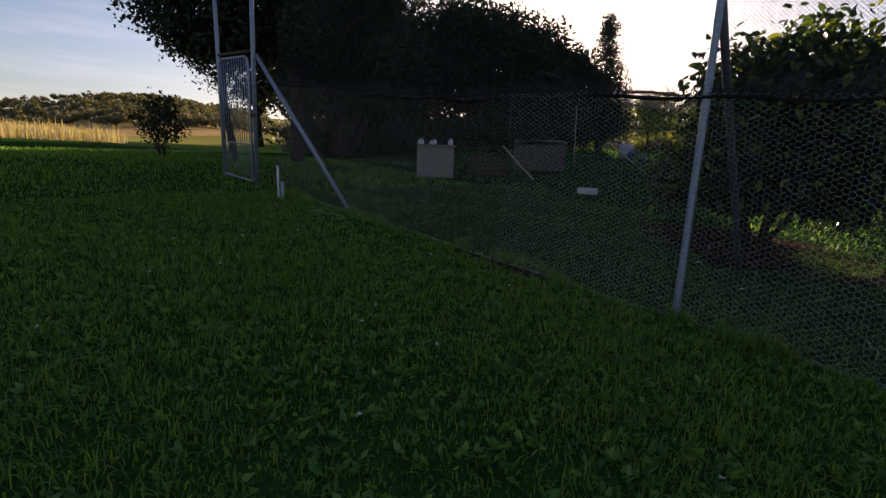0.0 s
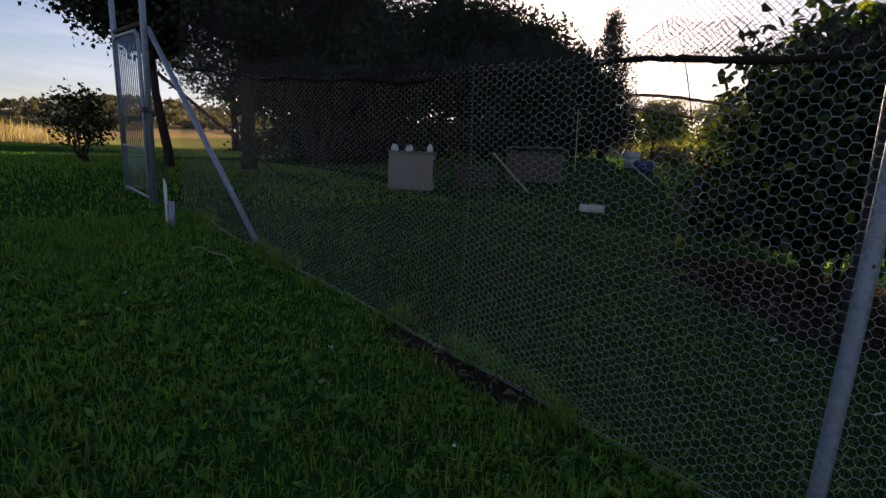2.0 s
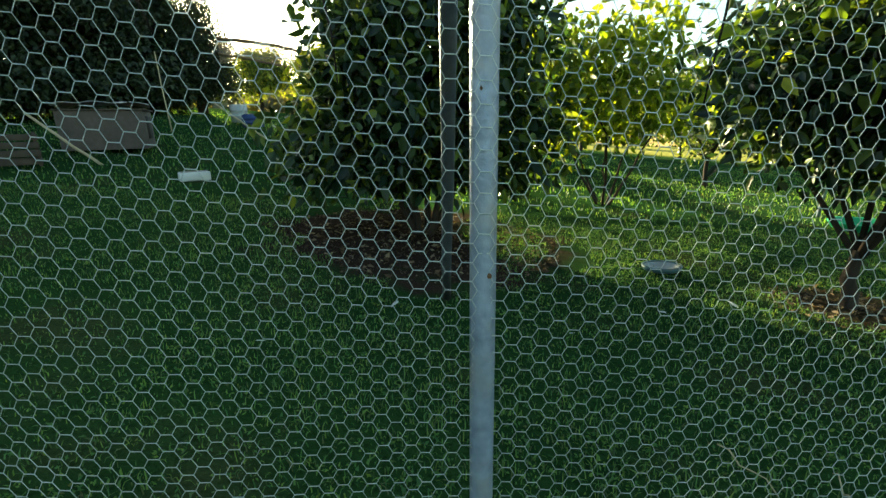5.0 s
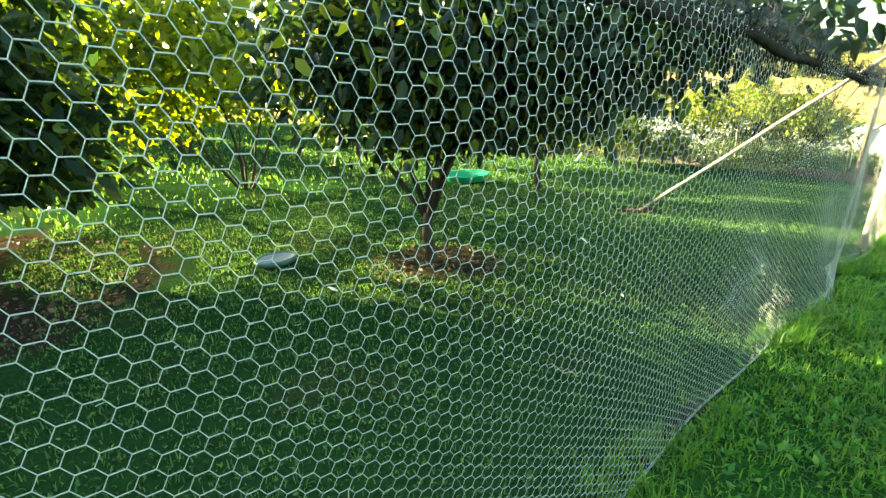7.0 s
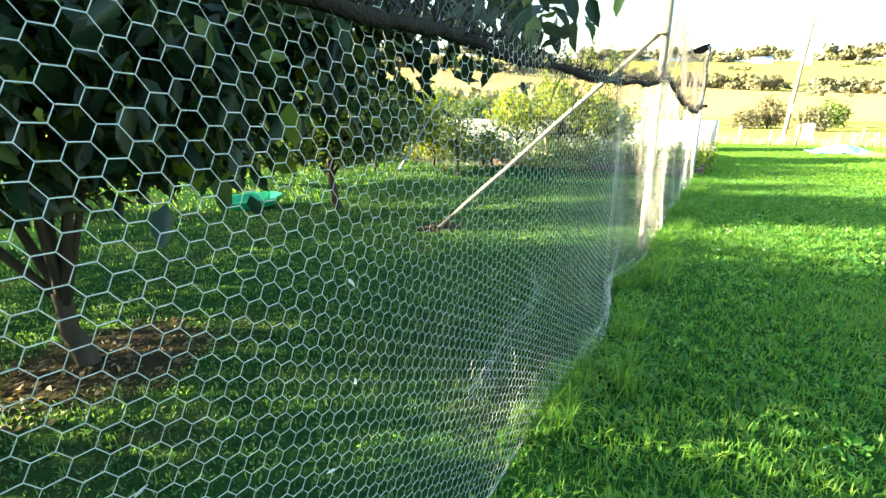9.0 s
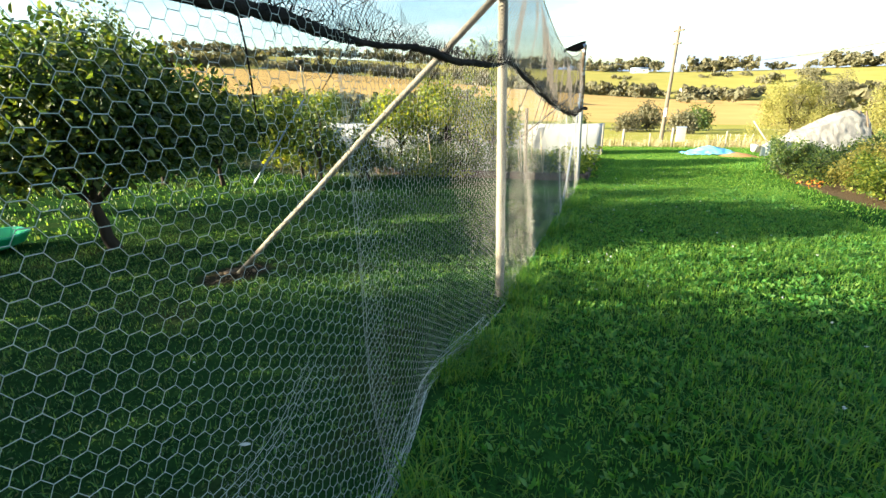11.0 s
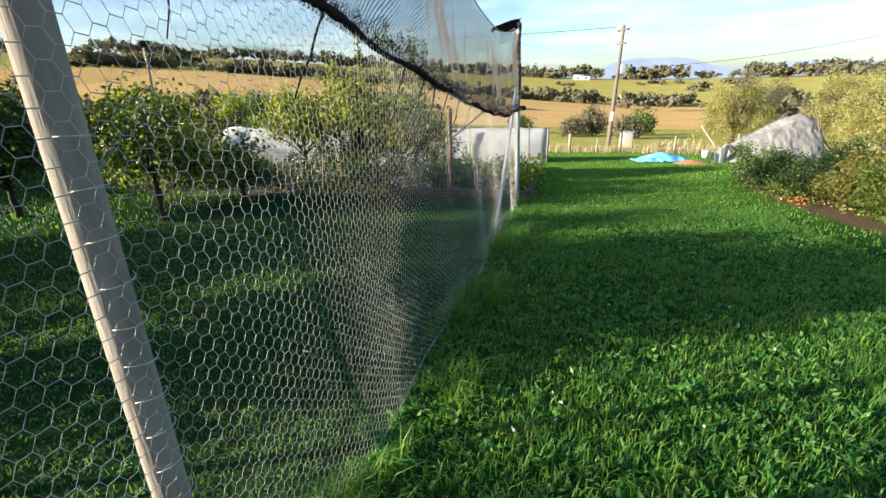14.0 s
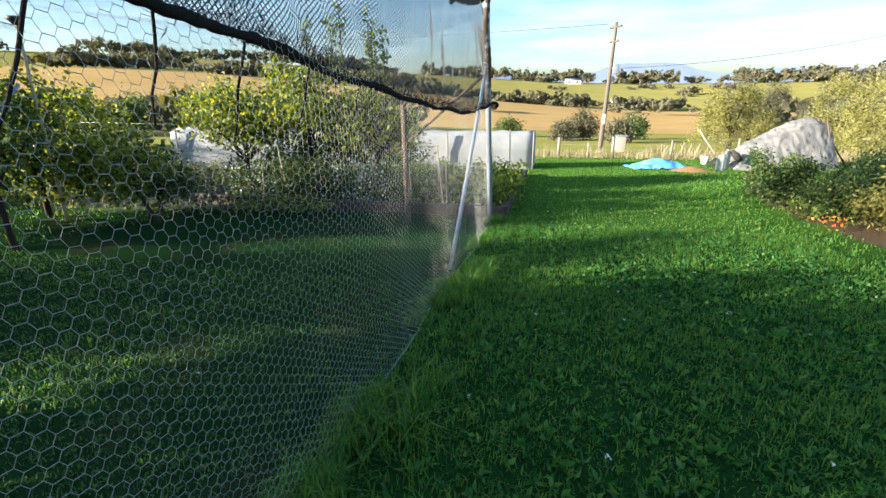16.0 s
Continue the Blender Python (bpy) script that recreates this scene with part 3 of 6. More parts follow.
hex_mesh("mesh_flap", 4.5, 6.8, 4, 0.13, lambda px, ph: on_flap(px, ph + 0.3), "curled spare edge of chicken wire along the ground", 0.5)
for hh, r, fun in ((0.02, 0.0017, on_fence), (0.036, 0.0012, on_fence)):
    sx = np.arange(FENCE_X0, FENCE_X1, 0.15)
    part("selvage_wire", tube(bmesh.new(), [tuple(q) for q in fun(sx, np.full(len(sx), hh))], r, 5), M_WIRE, fence)
# upright seam where one roll of mesh overlaps the next
for k in range(2):
    sx = np.full(30, ROLL_END + 0.014 * k)
    seam = on_fence(sx, np.linspace(0.0, 1.75, 30))
    seam[:, 0] += 0.002 * np.sin(np.arange(30) * 1.7 + k)
    seam[:, 1] -= 0.004 + 0.003 * np.cos(np.arange(30) * 1.1 + 2 * k)
    part("seam_wire", tube(bmesh.new(), [tuple(q) for q in seam], 0.001, 4), M_OLDWIRE, fence)
# foot of the mesh bunched in loose folds
sx = np.arange(5.4, 7.9, 0.06)
for k in range(7):
    fold = on_fence(sx, np.full(len(sx), 0.03 + 0.012 * k))
    fold[:, 1] += 0.02 * np.sin(sx * 6.0 + 1.3 * k) + 0.006 * k
    fold[:, 2] += 0.012 * np.sin(sx * 4.1 + 2.1 * k)
    part("folded_wire", tube(bmesh.new(), [tuple(q) for q in fold], 0.0013, 4), M_WIRE, fence)
sx = np.arange(4.5, 6.8, 0.08)
for hh in (0.40, 0.42):
    part("selvage_wire", tube(bmesh.new(), [tuple(q) for q in on_flap(sx, np.full(len(sx), hh))], 0.0013, 5), M_WIRE, fence)


def post(x, y, h, r, m, label="", lean=(0.0, 0.0)):
    z = G(x, y)
    bm = bmesh.new()
    n = 8
    tube(bm, [(x + lean[0] * i / n, y + lean[1] * i / n, z - 0.2 + (h + 0.2) * i / n) for i in range(n + 1)], [r * (1.02 - 0.04 * i / n) for i in range(n + 1)], 16)
    return part("post", bm, m, fence, label)


def brace(a, b, r, m, label=""):
    return part("brace", tube(bmesh.new(), bent(a, b, 5, 0.006), r, 12), m, fence, label)


post_a = post(0.08, 0.0, 3.35, 0.0265, M_GALV, "galvanised steel pipe post")
post_b = post(8.555, 0.02, 3.3, 0.039, M_POST, "pale weathered round timber post")
post(17.75, 0.0, 3.5, 0.045, M_GALV, "slim steel corner post", (-0.95, 0.0))
brace((0.1, 2.4, -0.03), (0.04, 0.05, 2.5), 0.032, M_DULLSTEEL, "dull dark steel brace pipe")
brace((8.2, 2.85, -0.77), (8.56, 0.05, 1.74), 0.027, M_POST)
brace((14.6, 0.06, -1.33), (17.2, 0.0, 1.2), 0.026, M_GALV)
brace((17.25, 0.1, 0.85), (17.35, 1.55, -0.3), 0.022, M_DARKPOST)
post(17.15, 1.38, 2.0, 0.05, M_DARKPOST, "dark timber post")
for owner, px, pr, pz, n_ties in ((post_a, 0.08, 0.0275, 0.12, 19), (post_b, 8.555, 0.0405, -0.62, 16)):
    for k in range(n_ties):
        z = pz + 0.092 * k
        ring = [(px + pr * math.cos(a), 0.01 + (pr + 0.004) * math.sin(a), z + 0.006 * math.cos(a + k)) for a in np.linspace(math.pi * 1.12, math.pi * 1.88, 8)]
        part("tie_wire", tube(bmesh.new(), ring, 0.0011, 4), M_WIRE, owner)
bm = bmesh.new()
slab(bm, 8.5, 0.05, 1.73, 0.16, 0.12, 0.07, 0.01)
part("bracket", bm, M_POST, fence)
bm = bmesh.new()
tube(bm, [(0.08, 0.0, 3.33), (0.08, 0.0, 3.39)], 0.033, 14)
part("post_cap", bm, M_BLACK, post_a)
for rz, rw, rh, ra in ((1.015, 0.005, 0.006, -1.2), (1.36, 0.002, 0.004, -1.9)):
    bm = bmesh.new()
    bmesh.ops.create_icosphere(bm, subdivisions=2, radius=1.0)
    for v in bm.verts:
        v.co = Vector((0.08 + 0.0262 * math.cos(ra) + v.co.x * rw, 0.0262 * math.sin(ra) + v.co.y * 0.003, rz + v.co.z * rh)) + noise.noise_vector(v.co * 2.1) * 0.003
    part("rust_spot", bm, M_RUST, post_a)
bm = bmesh.new()
slab(bm, 8.18, 2.9, -0.80, 0.09, 0.09, 0.2, 0.01)
part("brace_peg", bm, M_DARKPOST, fence)


# ---- bird net over the run ----
net = thing("bird_net", 0, 0, 0, "black knitted bird net hung over the poultry run", "netting")


def top_height(x):
    k = (x - 0.0) / 8.6 if x < 8.6 else (x - 8.6) / 8.4
    k = k - math.floor(k)
    sag = 0.55 * 4 * k * (1 - k) if x > 8.6 else 0.35 * 4 * k * (1 - k)
    return 3.3 - sag * (0.75 if x < 0 else 1)


def sheet(name, pts, uvs, nu, nv, m, label=""):
    me = bpy.data.meshes.new(name)
    faces = [(i * nv + j, (i + 1) * nv + j, (i + 1) * nv + j + 1, i * nv + j + 1) for i in range(nu - 1) for j in range(nv - 1)]
    me.from_pydata(pts, [], faces)
    layer = me.uv_layers.new(name="UVMap")
    for lp in me.loops:
        layer.data[lp.index].uv = uvs[lp.vertex_index]
    shade(me)
    me.materials.append(m)
    ob = new(name, me)
    ob.parent = net
    return tagged(ob, label)


def net_walls():
    pts, uvs = [], []
    xs = np.concatenate([np.linspace(-6.3, 8.4, 78), np.linspace(8.5, 17.4, 360)])
    for x in xs:
        b, t = -0.09 * x + roll_height(x), -0.09 * x + top_height(x)
        for j in range(9):
            k = j / 8
            pts.append((x - 0.6 * k * float(smooth(13, 17.4, x)), 0.03 + (0.05 * math.sin(x * 2.1 + k * 3) + ((0.035 + 0.05 * math.exp(-((x - 9.1) / 0.6) ** 2)) * math.sin(x * 13.0 + 4.0 * math.sin(k * 2 + x)) if x > 8.5 else 0.0)) * math.sin(math.pi * k), b + (t - b) * k))
            uvs.append((x, k * (t - b)))
    cut = 77
    sheet("wall_net", pts[: (cut + 1) * 9], uvs[: (cut + 1) * 9], cut + 1, 9, M_NET)
    sheet("wall_net", pts[cut * 9:], uvs[cut * 9:], len(xs) - cut, 9, M_WALLNET, "net wall above the rolled edge, coloured brown as if sunlit")
    part("top_cord", tube(bmesh.new(), [pts[i * 9 + 8] for i in range(cut, len(xs))], 0.006, 6), M_TERRA, net, "pale cord along the top of the net wall")
    pts, uvs = [], []
    xs = np.linspace(-6.3, 17.4, 124)
    ys = np.linspace(0.03, 17.0, 50)
    props = ((16.2, 7.8), (7.9, 7.4), (0.5, 7.8), (-6.4, 8.5), (15.2, 14.5), (7.9, 15.0), (0.0, 15.5), (-6.4, 15.0))
    for x in xs:
        for y in ys:
            edge = top_height(x)
            mid = 2.95 - 0.35 * abs(math.sin(x * 0.41)) * abs(math.sin((y - 7.2) * 0.43))
            for px, py in props:
                mid += 0.35 * math.exp(-((x - px) ** 2 + (y - py) ** 2) / 0.8)
            k = min(1, y / 4.0)
            hgt = edge * (1 - k) + mid * k - 0.25 * 4 * k * (1 - k)
            pts.append((x - 0.6 * float(smooth(13, 17.4, x)), y, -0.09 * x + hgt))
            uvs.append((x, y))
    sheet("roof_net", pts, uvs, len(xs), len(ys), M_NET)
    # frayed loose net that stands over the roll
    pts, uvs = [], []
    xs2 = np.linspace(-6.2, 17.3, 440)
    rng = random.Random(8)
    for x in xs2:
        b = -0.09 * x + float(roll_height(x))
        hh = 0.05 + 0.09 * rng.random() + 0.06 * math.sin(x * 1.3) ** 2
        for j in range(4):
            k = j / 3
            pts.append((x + 0.03 * rng.uniform(-1, 1) * k, 0.0 + 0.05 * rng.uniform(-1, 1) * k, b + hh * k))
            uvs.append((x, hh * k))
    sheet("loose_net", pts, uvs, len(xs2), 4, M_NETEDGE)


net_walls()


def back_edge():
    rng = random.Random(6)
    pts, rad, sh, uv = [], [], [], []
    for i in range(80):
        x = -7.5 + i * 0.2
        z = -0.09 * x + 3.45 + 0.25 * math.cos((x + 7) * 0.55) + rng.uniform(-0.02, 0.02)
        pts.append((x, 17.0, z))
        rad.append(0.05 + 0.02 * rng.random())
        for j in range(5):
            sh.append((x, 17.02 + 0.06 * math.sin(i * 0.9 + j), z - 0.2 * j * (1 + 0.25 * math.sin(x * 1.3))))
            uv.append((x, 0.2 * j))
    part("edge_roll", tube(bmesh.new(), pts, rad, 7), M_BROWNROLL, net, "rolled edge of the net in a sunlit brown")
    low = [(x, y - 0.03, z - 0.55 - 0.1 * math.sin(x * 0.9)) for x, y, z in pts[:40]]
    part("edge_roll", tube(bmesh.new(), low, [0.7 * r for r in rad[:40]], 7), M_BROWNROLL, net, "fold of net hanging below the edge in a sunlit brown")
    sheet("hanging_net", sh, uv, 80, 5, M_BROWNNET, "net hanging at the back edge, coloured brown as if sunlit")


back_edge()


def net_roll():
    rng = random.Random(5)
    xs = np.arange(-6.35, 17.32, 0.028)
    pts, rad = [], []
    for x in xs:
        thick = 0.0165 + 0.005 * math.sin(x * 5.1) * math.sin(x * 1.7) + 0.0025 * rng.uniform(-1, 1)
        if x < 2.0:
            thick *= 0.75
        pts.append((x, -0.025 + 0.012 * math.sin(x * 3.3), -0.09 * x + float(roll_height(x)) + 0.01 * math.sin(x * 6.7) + 0.003 * rng.uniform(-1, 1)))
        rad.append(max(0.009, thick))
    bm = tube(bmesh.new(), pts, rad, 10)
    for v in bm.verts:
        v.co += noise.noise_vector(v.co * 26) * 0.005 + noise.noise_vector(v.co * 80) * 0.0025
    part("edge_roll", bm, M_ROLL, net, "rolled black net edge tied along the fence")
    # loop hanging round the corner post
    bm = bmesh.new()
    z = -0.09 * 17.3 + 1.98
    tube(bm, [(17.3 + 0.12 * math.cos(a), 0.0 + 0.13 * math.sin(a), z + 0.03 * math.sin(2 * a)) for a in np.linspace(0, 6.1, 16)], 0.024, 8)
    part("corner_loop", bm, M_ROLL, net)
    # cut cords hanging under the roll
    for x, dx, ln in ((4.9, -0.14, 0.3), (5.3, -0.1, 0.26), (5.75, 0.12, 0.32), (6.25, -0.08, 0.16), (6.7, 0.06, 0.12), (7.1, -0.03, 0.15), (7.5, -0.1, 0.12), (8.0, -0.02, 0.15), (8.85, 0.03, 0.25), (9.5, -0.12, 0.3), (10.35, -0.1, 0.34), (10.7, -0.13, 0.36), (10.95, 0.02, 0.3), (11.3, -0.02, 0.33), (11.7, -0.04, 0.3), (12.2, 0.0, 0.26), (-0.55, 0.04, 0.25), (-0.2, 0.01, 0.3), (0.5, 0.02, 0.3)):
        z = -0.09 * x + float(roll_height(x))
        part("cord", tube(bmesh.new(), bent((x, -0.03, z), (x + dx, 0.06, z - ln), 4, 0.01, rng), [q * (1.0 if x > 9 else 0.55) for q in (0.0046, 0.0048, 0.0045, 0.004, 0.0028)], 6), M_ROLL, net)
    # wisps of net end along the roll
    vs, fs = [], []
    g = np.random.default_rng(9)
    n = 9500
    x = g.uniform(-6.2, 17.2, n)
    base = np.stack([x, g.normal(-0.02, 0.015, n), -0.09 * x + roll_height(x) + g.normal(0.015, 0.015, n)], 1)
    way = g.normal(size=(n, 3))
    way[:, 2] += 0.7
    v, f = leaf_arrays(base, way, 0.015 + 0.06 * g.random(n) ** 2, 0.03, g, False, 0.0)
    tagged(arrays("wisps", v, f, M_ROLL, net), kind="stuff")
    # folded net gathered over the top of the corner post
    bm = bmesh.new()
    n, m = 16, 7
    grid = []
    for i in range(n + 1):
        u = i / n
        drop = 0.04 + 0.12 * math.sin(math.pi * min(1, u * 1.25)) + 0.05 * u
        grid.append([bm.verts.new((16.86 - 0.5 * u, -0.05 + 0.45 * u + 0.04 * math.sin(7 * u + 2.5 * j / m) * (0.3 + j / m), 1.97 - 0.08 * u - 0.1 * u * u - drop * j / m)) for j in range(m + 1)])
    for r0, r1 in zip(grid, grid[1:]):
        for j in range(m):
            bm.faces.new((r0[j], r0[j + 1], r1[j + 1], r1[j]))
    bmesh.ops.solidify(bm, geom=bm.faces[:], thickness=0.02)
    part("gathered_corner", bm, M_ROLL, net, "net folded over the corner post")
    base = G(17.75, 0.0) - 0.2
    wrap = [(17.75 - 0.95 * f + 0.004 * math.sin(40 * f), 0.01 * math.sin(23 * f), base + 3.7 * f) for f in np.linspace(0.6, 0.995, 40)]
    bm = tube(bmesh.new(), wrap, [0.049 + 0.003 * math.sin(i * 1.9) for i in range(40)], 9)
    part("post_wrap", bm, M_DARKPOST, net, "net wound round the corner post")


net_roll()


def prop(name, foot, top, r, m, label, cap=False):
    root = thing(name, foot[0], foot[1], None, label, "pole")
    z = G(foot[0], foot[1])
    a = Vector((0, 0, -0.05))
    b = Vector((top[0] - foot[0], top[1] - foot[1], top[2] - z))
    part("pole", tube(bmesh.new(), bent(a, b, 5, 0.015), [r * (1 - 0.05 * i) for i in range(6)], 9), m, root)
    if cap:
        bm = bmesh.new()
        tube(bm, [b + Vector((0, 0, -0.1)), b + Vector((0, 0, -0.02)), b + Vector((0, 0, 0.03))], [r * 1.3, 0.11, 0.13], 10)
        part("cap", bm, M_BLACK, root, "black rubber cap under the net")
    return root


prop("net_prop", (8.1, 8.0), (7.7, 7.3, 1.55), 0.034, M_GALV, "steel prop pole leaning under the net")
prop("net_prop", (13.95, 8.0), (15.7, 7.3, 0.85), 0.03, M_GALV, "steel pole leaning against the bamboo prop")
prop("net_prop", (15.75, 7.25), (16.15, 7.6, 1.86), 0.03, M_TERRA, "bamboo prop with a black cap holding the net up", True)
prop("net_prop", (-6.3, 8.2), (-7.4, 8.0, 1.62), 0.03, M_TERRA, "thin pale pole leaning in the run")
prop("net_prop", (-4.7, 13.0), (-6.3, 13.3, 2.0), 0.03, M_TERRA, "thin pale pole leaning in the run")
prop("net_prop", (-7.6, 13.2), (-7.7, 13.2, 3.4), 0.02, M_TERRA, "upright bamboo prop under the net")


# ---- gate ----
def build_gate():
    root = thing("gate", -7.0, -0.3, 0, "narrow galvanised steel gate with tall posts", "gate")
    o = Vector((-7.0, -0.3, 0))

    def P(x, y, z):
        return Vector((x, y, z)) - o

    for x0, x1 in ((-7.78, -7.82), (-6.5, -6.32)):
        zb = G(x0, -0.3)
        part("gate_post", tube(bmesh.new(), [P(x0, -0.3, zb - 0.2), P((x0 + x1) / 2, -0.3, zb + 2.2), P(x1, -0.3, zb + 4.2)], 0.034, 14), M_GALV, root)
    part("lintel", tube(bmesh.new(), [P(-7.8, -0.3, 2.84), P(-6.4, -0.3, 2.74)], 0.024, 10), M_DARKPOST, root)
    # leaf with rounded top corners
    xl, xr, zb, zt = -7.70, -6.55, 0.76, 2.74
    c = 0.14
    loop = [P(xl, -0.33, zb), P(xl, -0.33, zt - c), P(xl + 0.04, -0.33, zt - 0.04), P(xl + c, -0.33, zt), P(xr - c, -0.33, zt - 0.06), P(xr - 0.04, -0.33, zt - 0.1), P(xr, -0.33, zt - c - 0.06), P(xr, -0.33, zb - 0.08), P(xl, -0.33, zb)]
    leaf = part("gate_frame", tube(bmesh.new(), loop, 0.021, 10), M_GALV, root)
    part("mid_rail", tube(bmesh.new(), [P(xl, -0.33, 1.34), P(xr, -0.33, 1.28)], 0.014, 8), M_GALV, leaf)
    for i in range(12):
        x = xl + (xr - xl) * (i + 1) / 13
        part("bar", tube(bmesh.new(), [P(x, -0.33, 1.32), P(x, -0.33, zt - 0.04)], 0.0075, 6), M_GALV, leaf)
    bm = bmesh.new()
    for i in range(24):
        x = xl + (xr - xl) * (i + 0.5) / 24
        tube(bm, [P(x, -0.335, zb), P(x, -0.335, 1.32)], 0.0015, 3)
    for i in range(18):
        z = zb + 0.56 * (i + 0.5) / 18
        tube(bm, [P(xl, -0.335, z), P(xr, -0.335, z)], 0.0015, 3)
    part("lower_mesh", bm, M_WIRE, leaf, "fine wire mesh in the lower half")
    bm = bmesh.new()
    slab(bm, *P(-6.40, -0.36, 1.75), 0.12, 0.04, 0.06, 0.008)
    part("latch", bm, M_DARKPOST, leaf)
    part("brace", tube(bmesh.new(), [P(-6.4, -0.26, 2.68), P(-4.24, 0.0, 0.36)], 0.03, 12), M_GALV, root, "long steel pipe brace")
    part("brace", tube(bmesh.new(), [P(-6.4, -0.2, 2.2), P(-8.6, 2.65, 0.76)], 0.022, 10), M_DARKPOST, root, "dark pole brace")
    part("top_wire", tube(bmesh.new(), [P(-6.3, -0.3, 3.9), P(-5.0, 0.0, 3.35), P(-3.0, 0.0, 3.05), P(-0.05, 0.0, 3.3)], 0.006, 5), M_WIRE, root)


build_gate()


def tap_stand():
    root = thing("garden_tap", -5.42, -0.47, None, "garden standpipe tap with a short pipe beside it", "tap")
    part("standpipe", tube(bmesh.new(), [(0, 0, -0.1), (0, 0, 0.5)], 0.016, 10), M_PLASTIC, root)
    bm = bmesh.new()
    tube(bm, [(-0.09, 0, 0.5), (0.07, 0, 0.5), (0.1, 0, 0.44)], 0.014, 8)
    tube(bm, [(0, 0, 0.5), (0, 0, 0.56)], 0.012, 8)
    tube(bm, [(-0.03, 0, 0.56), (0.03, 0, 0.56)], 0.01, 8)
    part("tap_head", bm, M_DARKPOST, root, "brass tap head")
    part("side_pipe", tube(bmesh.new(), [(0.07, 0.03, -0.1), (0.07, 0.03, 0.26)], 0.028, 10), M_GALV, root)


tap_stand()


# ---- poultry run ----
def nest_box(x, y, w, d, h, turn, label, m):
    root = thing("nest_box", x, y, None, label, "box", turn=turn)
    bm = bmesh.new()
    slab(bm, 0, 0, h / 2, w, d, h, 0.015)
    body = part("body", bm, m, root)
    bm = bmesh.new()
    slab(bm, 0.01, -0.02, h + 0.014, w + 0.08, d + 0.1, 0.025, 0.006)
    part("lid", bm, m, root, "flat board lid")
    # dark slab on the wall drawn as the shade of an open doorway
    bm = bmesh.new()
    slab(bm, w * 0.5 + 0.004, 0, h * 0.55, 0.01, d * 0.55, h * 0.6, 0.0)
    part("opening", bm, M_DARK, body, "flat dark panel for the shaded doorway")
    return root


nest_box(-7.55, 5.15, 0.95, 1.25, 0.80, 42, "grey board nest box with clutter on its lid", M_BOARD)
nest_box(-7.2, 9.9, 1.55, 1.4, 0.82, 24, "dark brown board shelter with a sagging sheet on top", M_BROWNBOARD)


def clutter_on_boxes():
    rng = random.Random(4)
    for i in range(7):
        x, y = -7.6 + rng.uniform(-0.35, 0.35), 5.15 + rng.uniform(-0.4, 0.45)
        root = thing("jug", x, y, G(-7.55, 5.15) + 0.84, "white plastic jug lying on the box lid", "jug", "jugs on the box")
        h = rng.uniform(0.09, 0.17)
        part("body", tube(bmesh.new(), [(0, 0, 0), (0, 0, h * 0.65), (0, 0, h * 0.85), (0, 0, h)], [0.05, 0.055, 0.035, 0.02], 10), M_PLASTIC, root)
        part("lid", tube(bmesh.new(), [(0, 0, h), (0, 0, h + 0.02)], 0.022, 8), M_PLASTIC, root)
    bm = bmesh.new()
    bmesh.ops.create_grid(bm, x_segments=14, y_segments=14, size=0.85)
    for v in bm.verts:
        v.co.z += 0.05 * noise.noise(v.co * 3.0) - 0.12 * max(0, abs(v.co.x) - 0.5)
    bmesh.ops.solidify(bm, geom=bm.faces[:], thickness=0.012)
    sh = part("cover_sheet", bm, M_TARP, None)
    sh.matrix_basis = pose(-7.2, 9.9, G(-7.2, 9.9) + 0.98, 0, 0, 30)
    tagged(sh, "pale sheet draped over the shelter", "sheet")


clutter_on_boxes()


# Crate added to fill an unclear dark area between the boxes
def crate(x, y, turn):
    root = thing("filler_crate", x, y, None, "low dark crate added to fill the dark area between the nest boxes", "crate", turn=turn)
    for k in range(4):
        for sgn in (-1, 1):
            bm = bmesh.new()
            slab(bm, 0, 0.32 * sgn, 0.09 + 0.14 * k, 1.1, 0.025, 0.1, 0.006)
            part("slat", bm, M_DARKPOST, root)
            bm = bmesh.new()
            slab(bm, 0.54 * sgn, 0, 0.09 + 0.14 * k, 0.025, 0.6, 0.1, 0.006)
            part("slat", bm, M_DARKPOST, root)
    for cx in (-0.51, 0.51):
        for cy in (-0.28, 0.28):
            bm = bmesh.new()
            slab(bm, cx, cy, 0.3, 0.05, 0.05, 0.6, 0.006)
            part("corner_post", bm, M_DARKPOST, root)


crate(-7.5, 7.4, 40)


def barrel(x, y, m, h, r, label):
    root = thing("barrel", x, y, None, label, "barrel", "barrels at the back of the run")
    prof = [(0, 0.93), (0.02, 1.0), (0.3, 1.0), (0.32, 1.04), (0.36, 1.04), (0.38, 1.0), (0.64, 1.0), (0.66, 1.04), (0.7, 1.04), (0.72, 1.0), (0.98, 1.0), (1.0, 0.93)]
    part("drum", tube(bmesh.new(), [(0, 0, h * a) for a, b in prof], [r * b for a, b in prof], 20), m, root)
    bm = bmesh.new()
    tube(bm, [(0, 0, h), (0, 0, h + 0.02)], r * 0.8, 18)
    part("lid", bm, m, root)


barrel(-6.9, 16.6, M_BOWL, 0.62, 0.3, "upright pale grey plastic drum")
barrel(-6.05, 15.6, M_BLUE, 0.42, 0.36, "low dark blue plastic tub")


def trough():
    root = thing("feed_trough", -4.2, 7.38, None, "white plastic feed trough on the grass", "trough", turn=35)
    bm = bmesh.new()
    slab(bm, 0, 0, 0.08, 0.5, 0.24, 0.16, 0.03)
    part("tray", bm, M_PLASTIC, root)
    bm = bmesh.new()
    slab(bm, 0, 0, 0.163, 0.44, 0.18, 0.012, 0.004)
    part("feed", bm, M_BOARD, root)


trough()


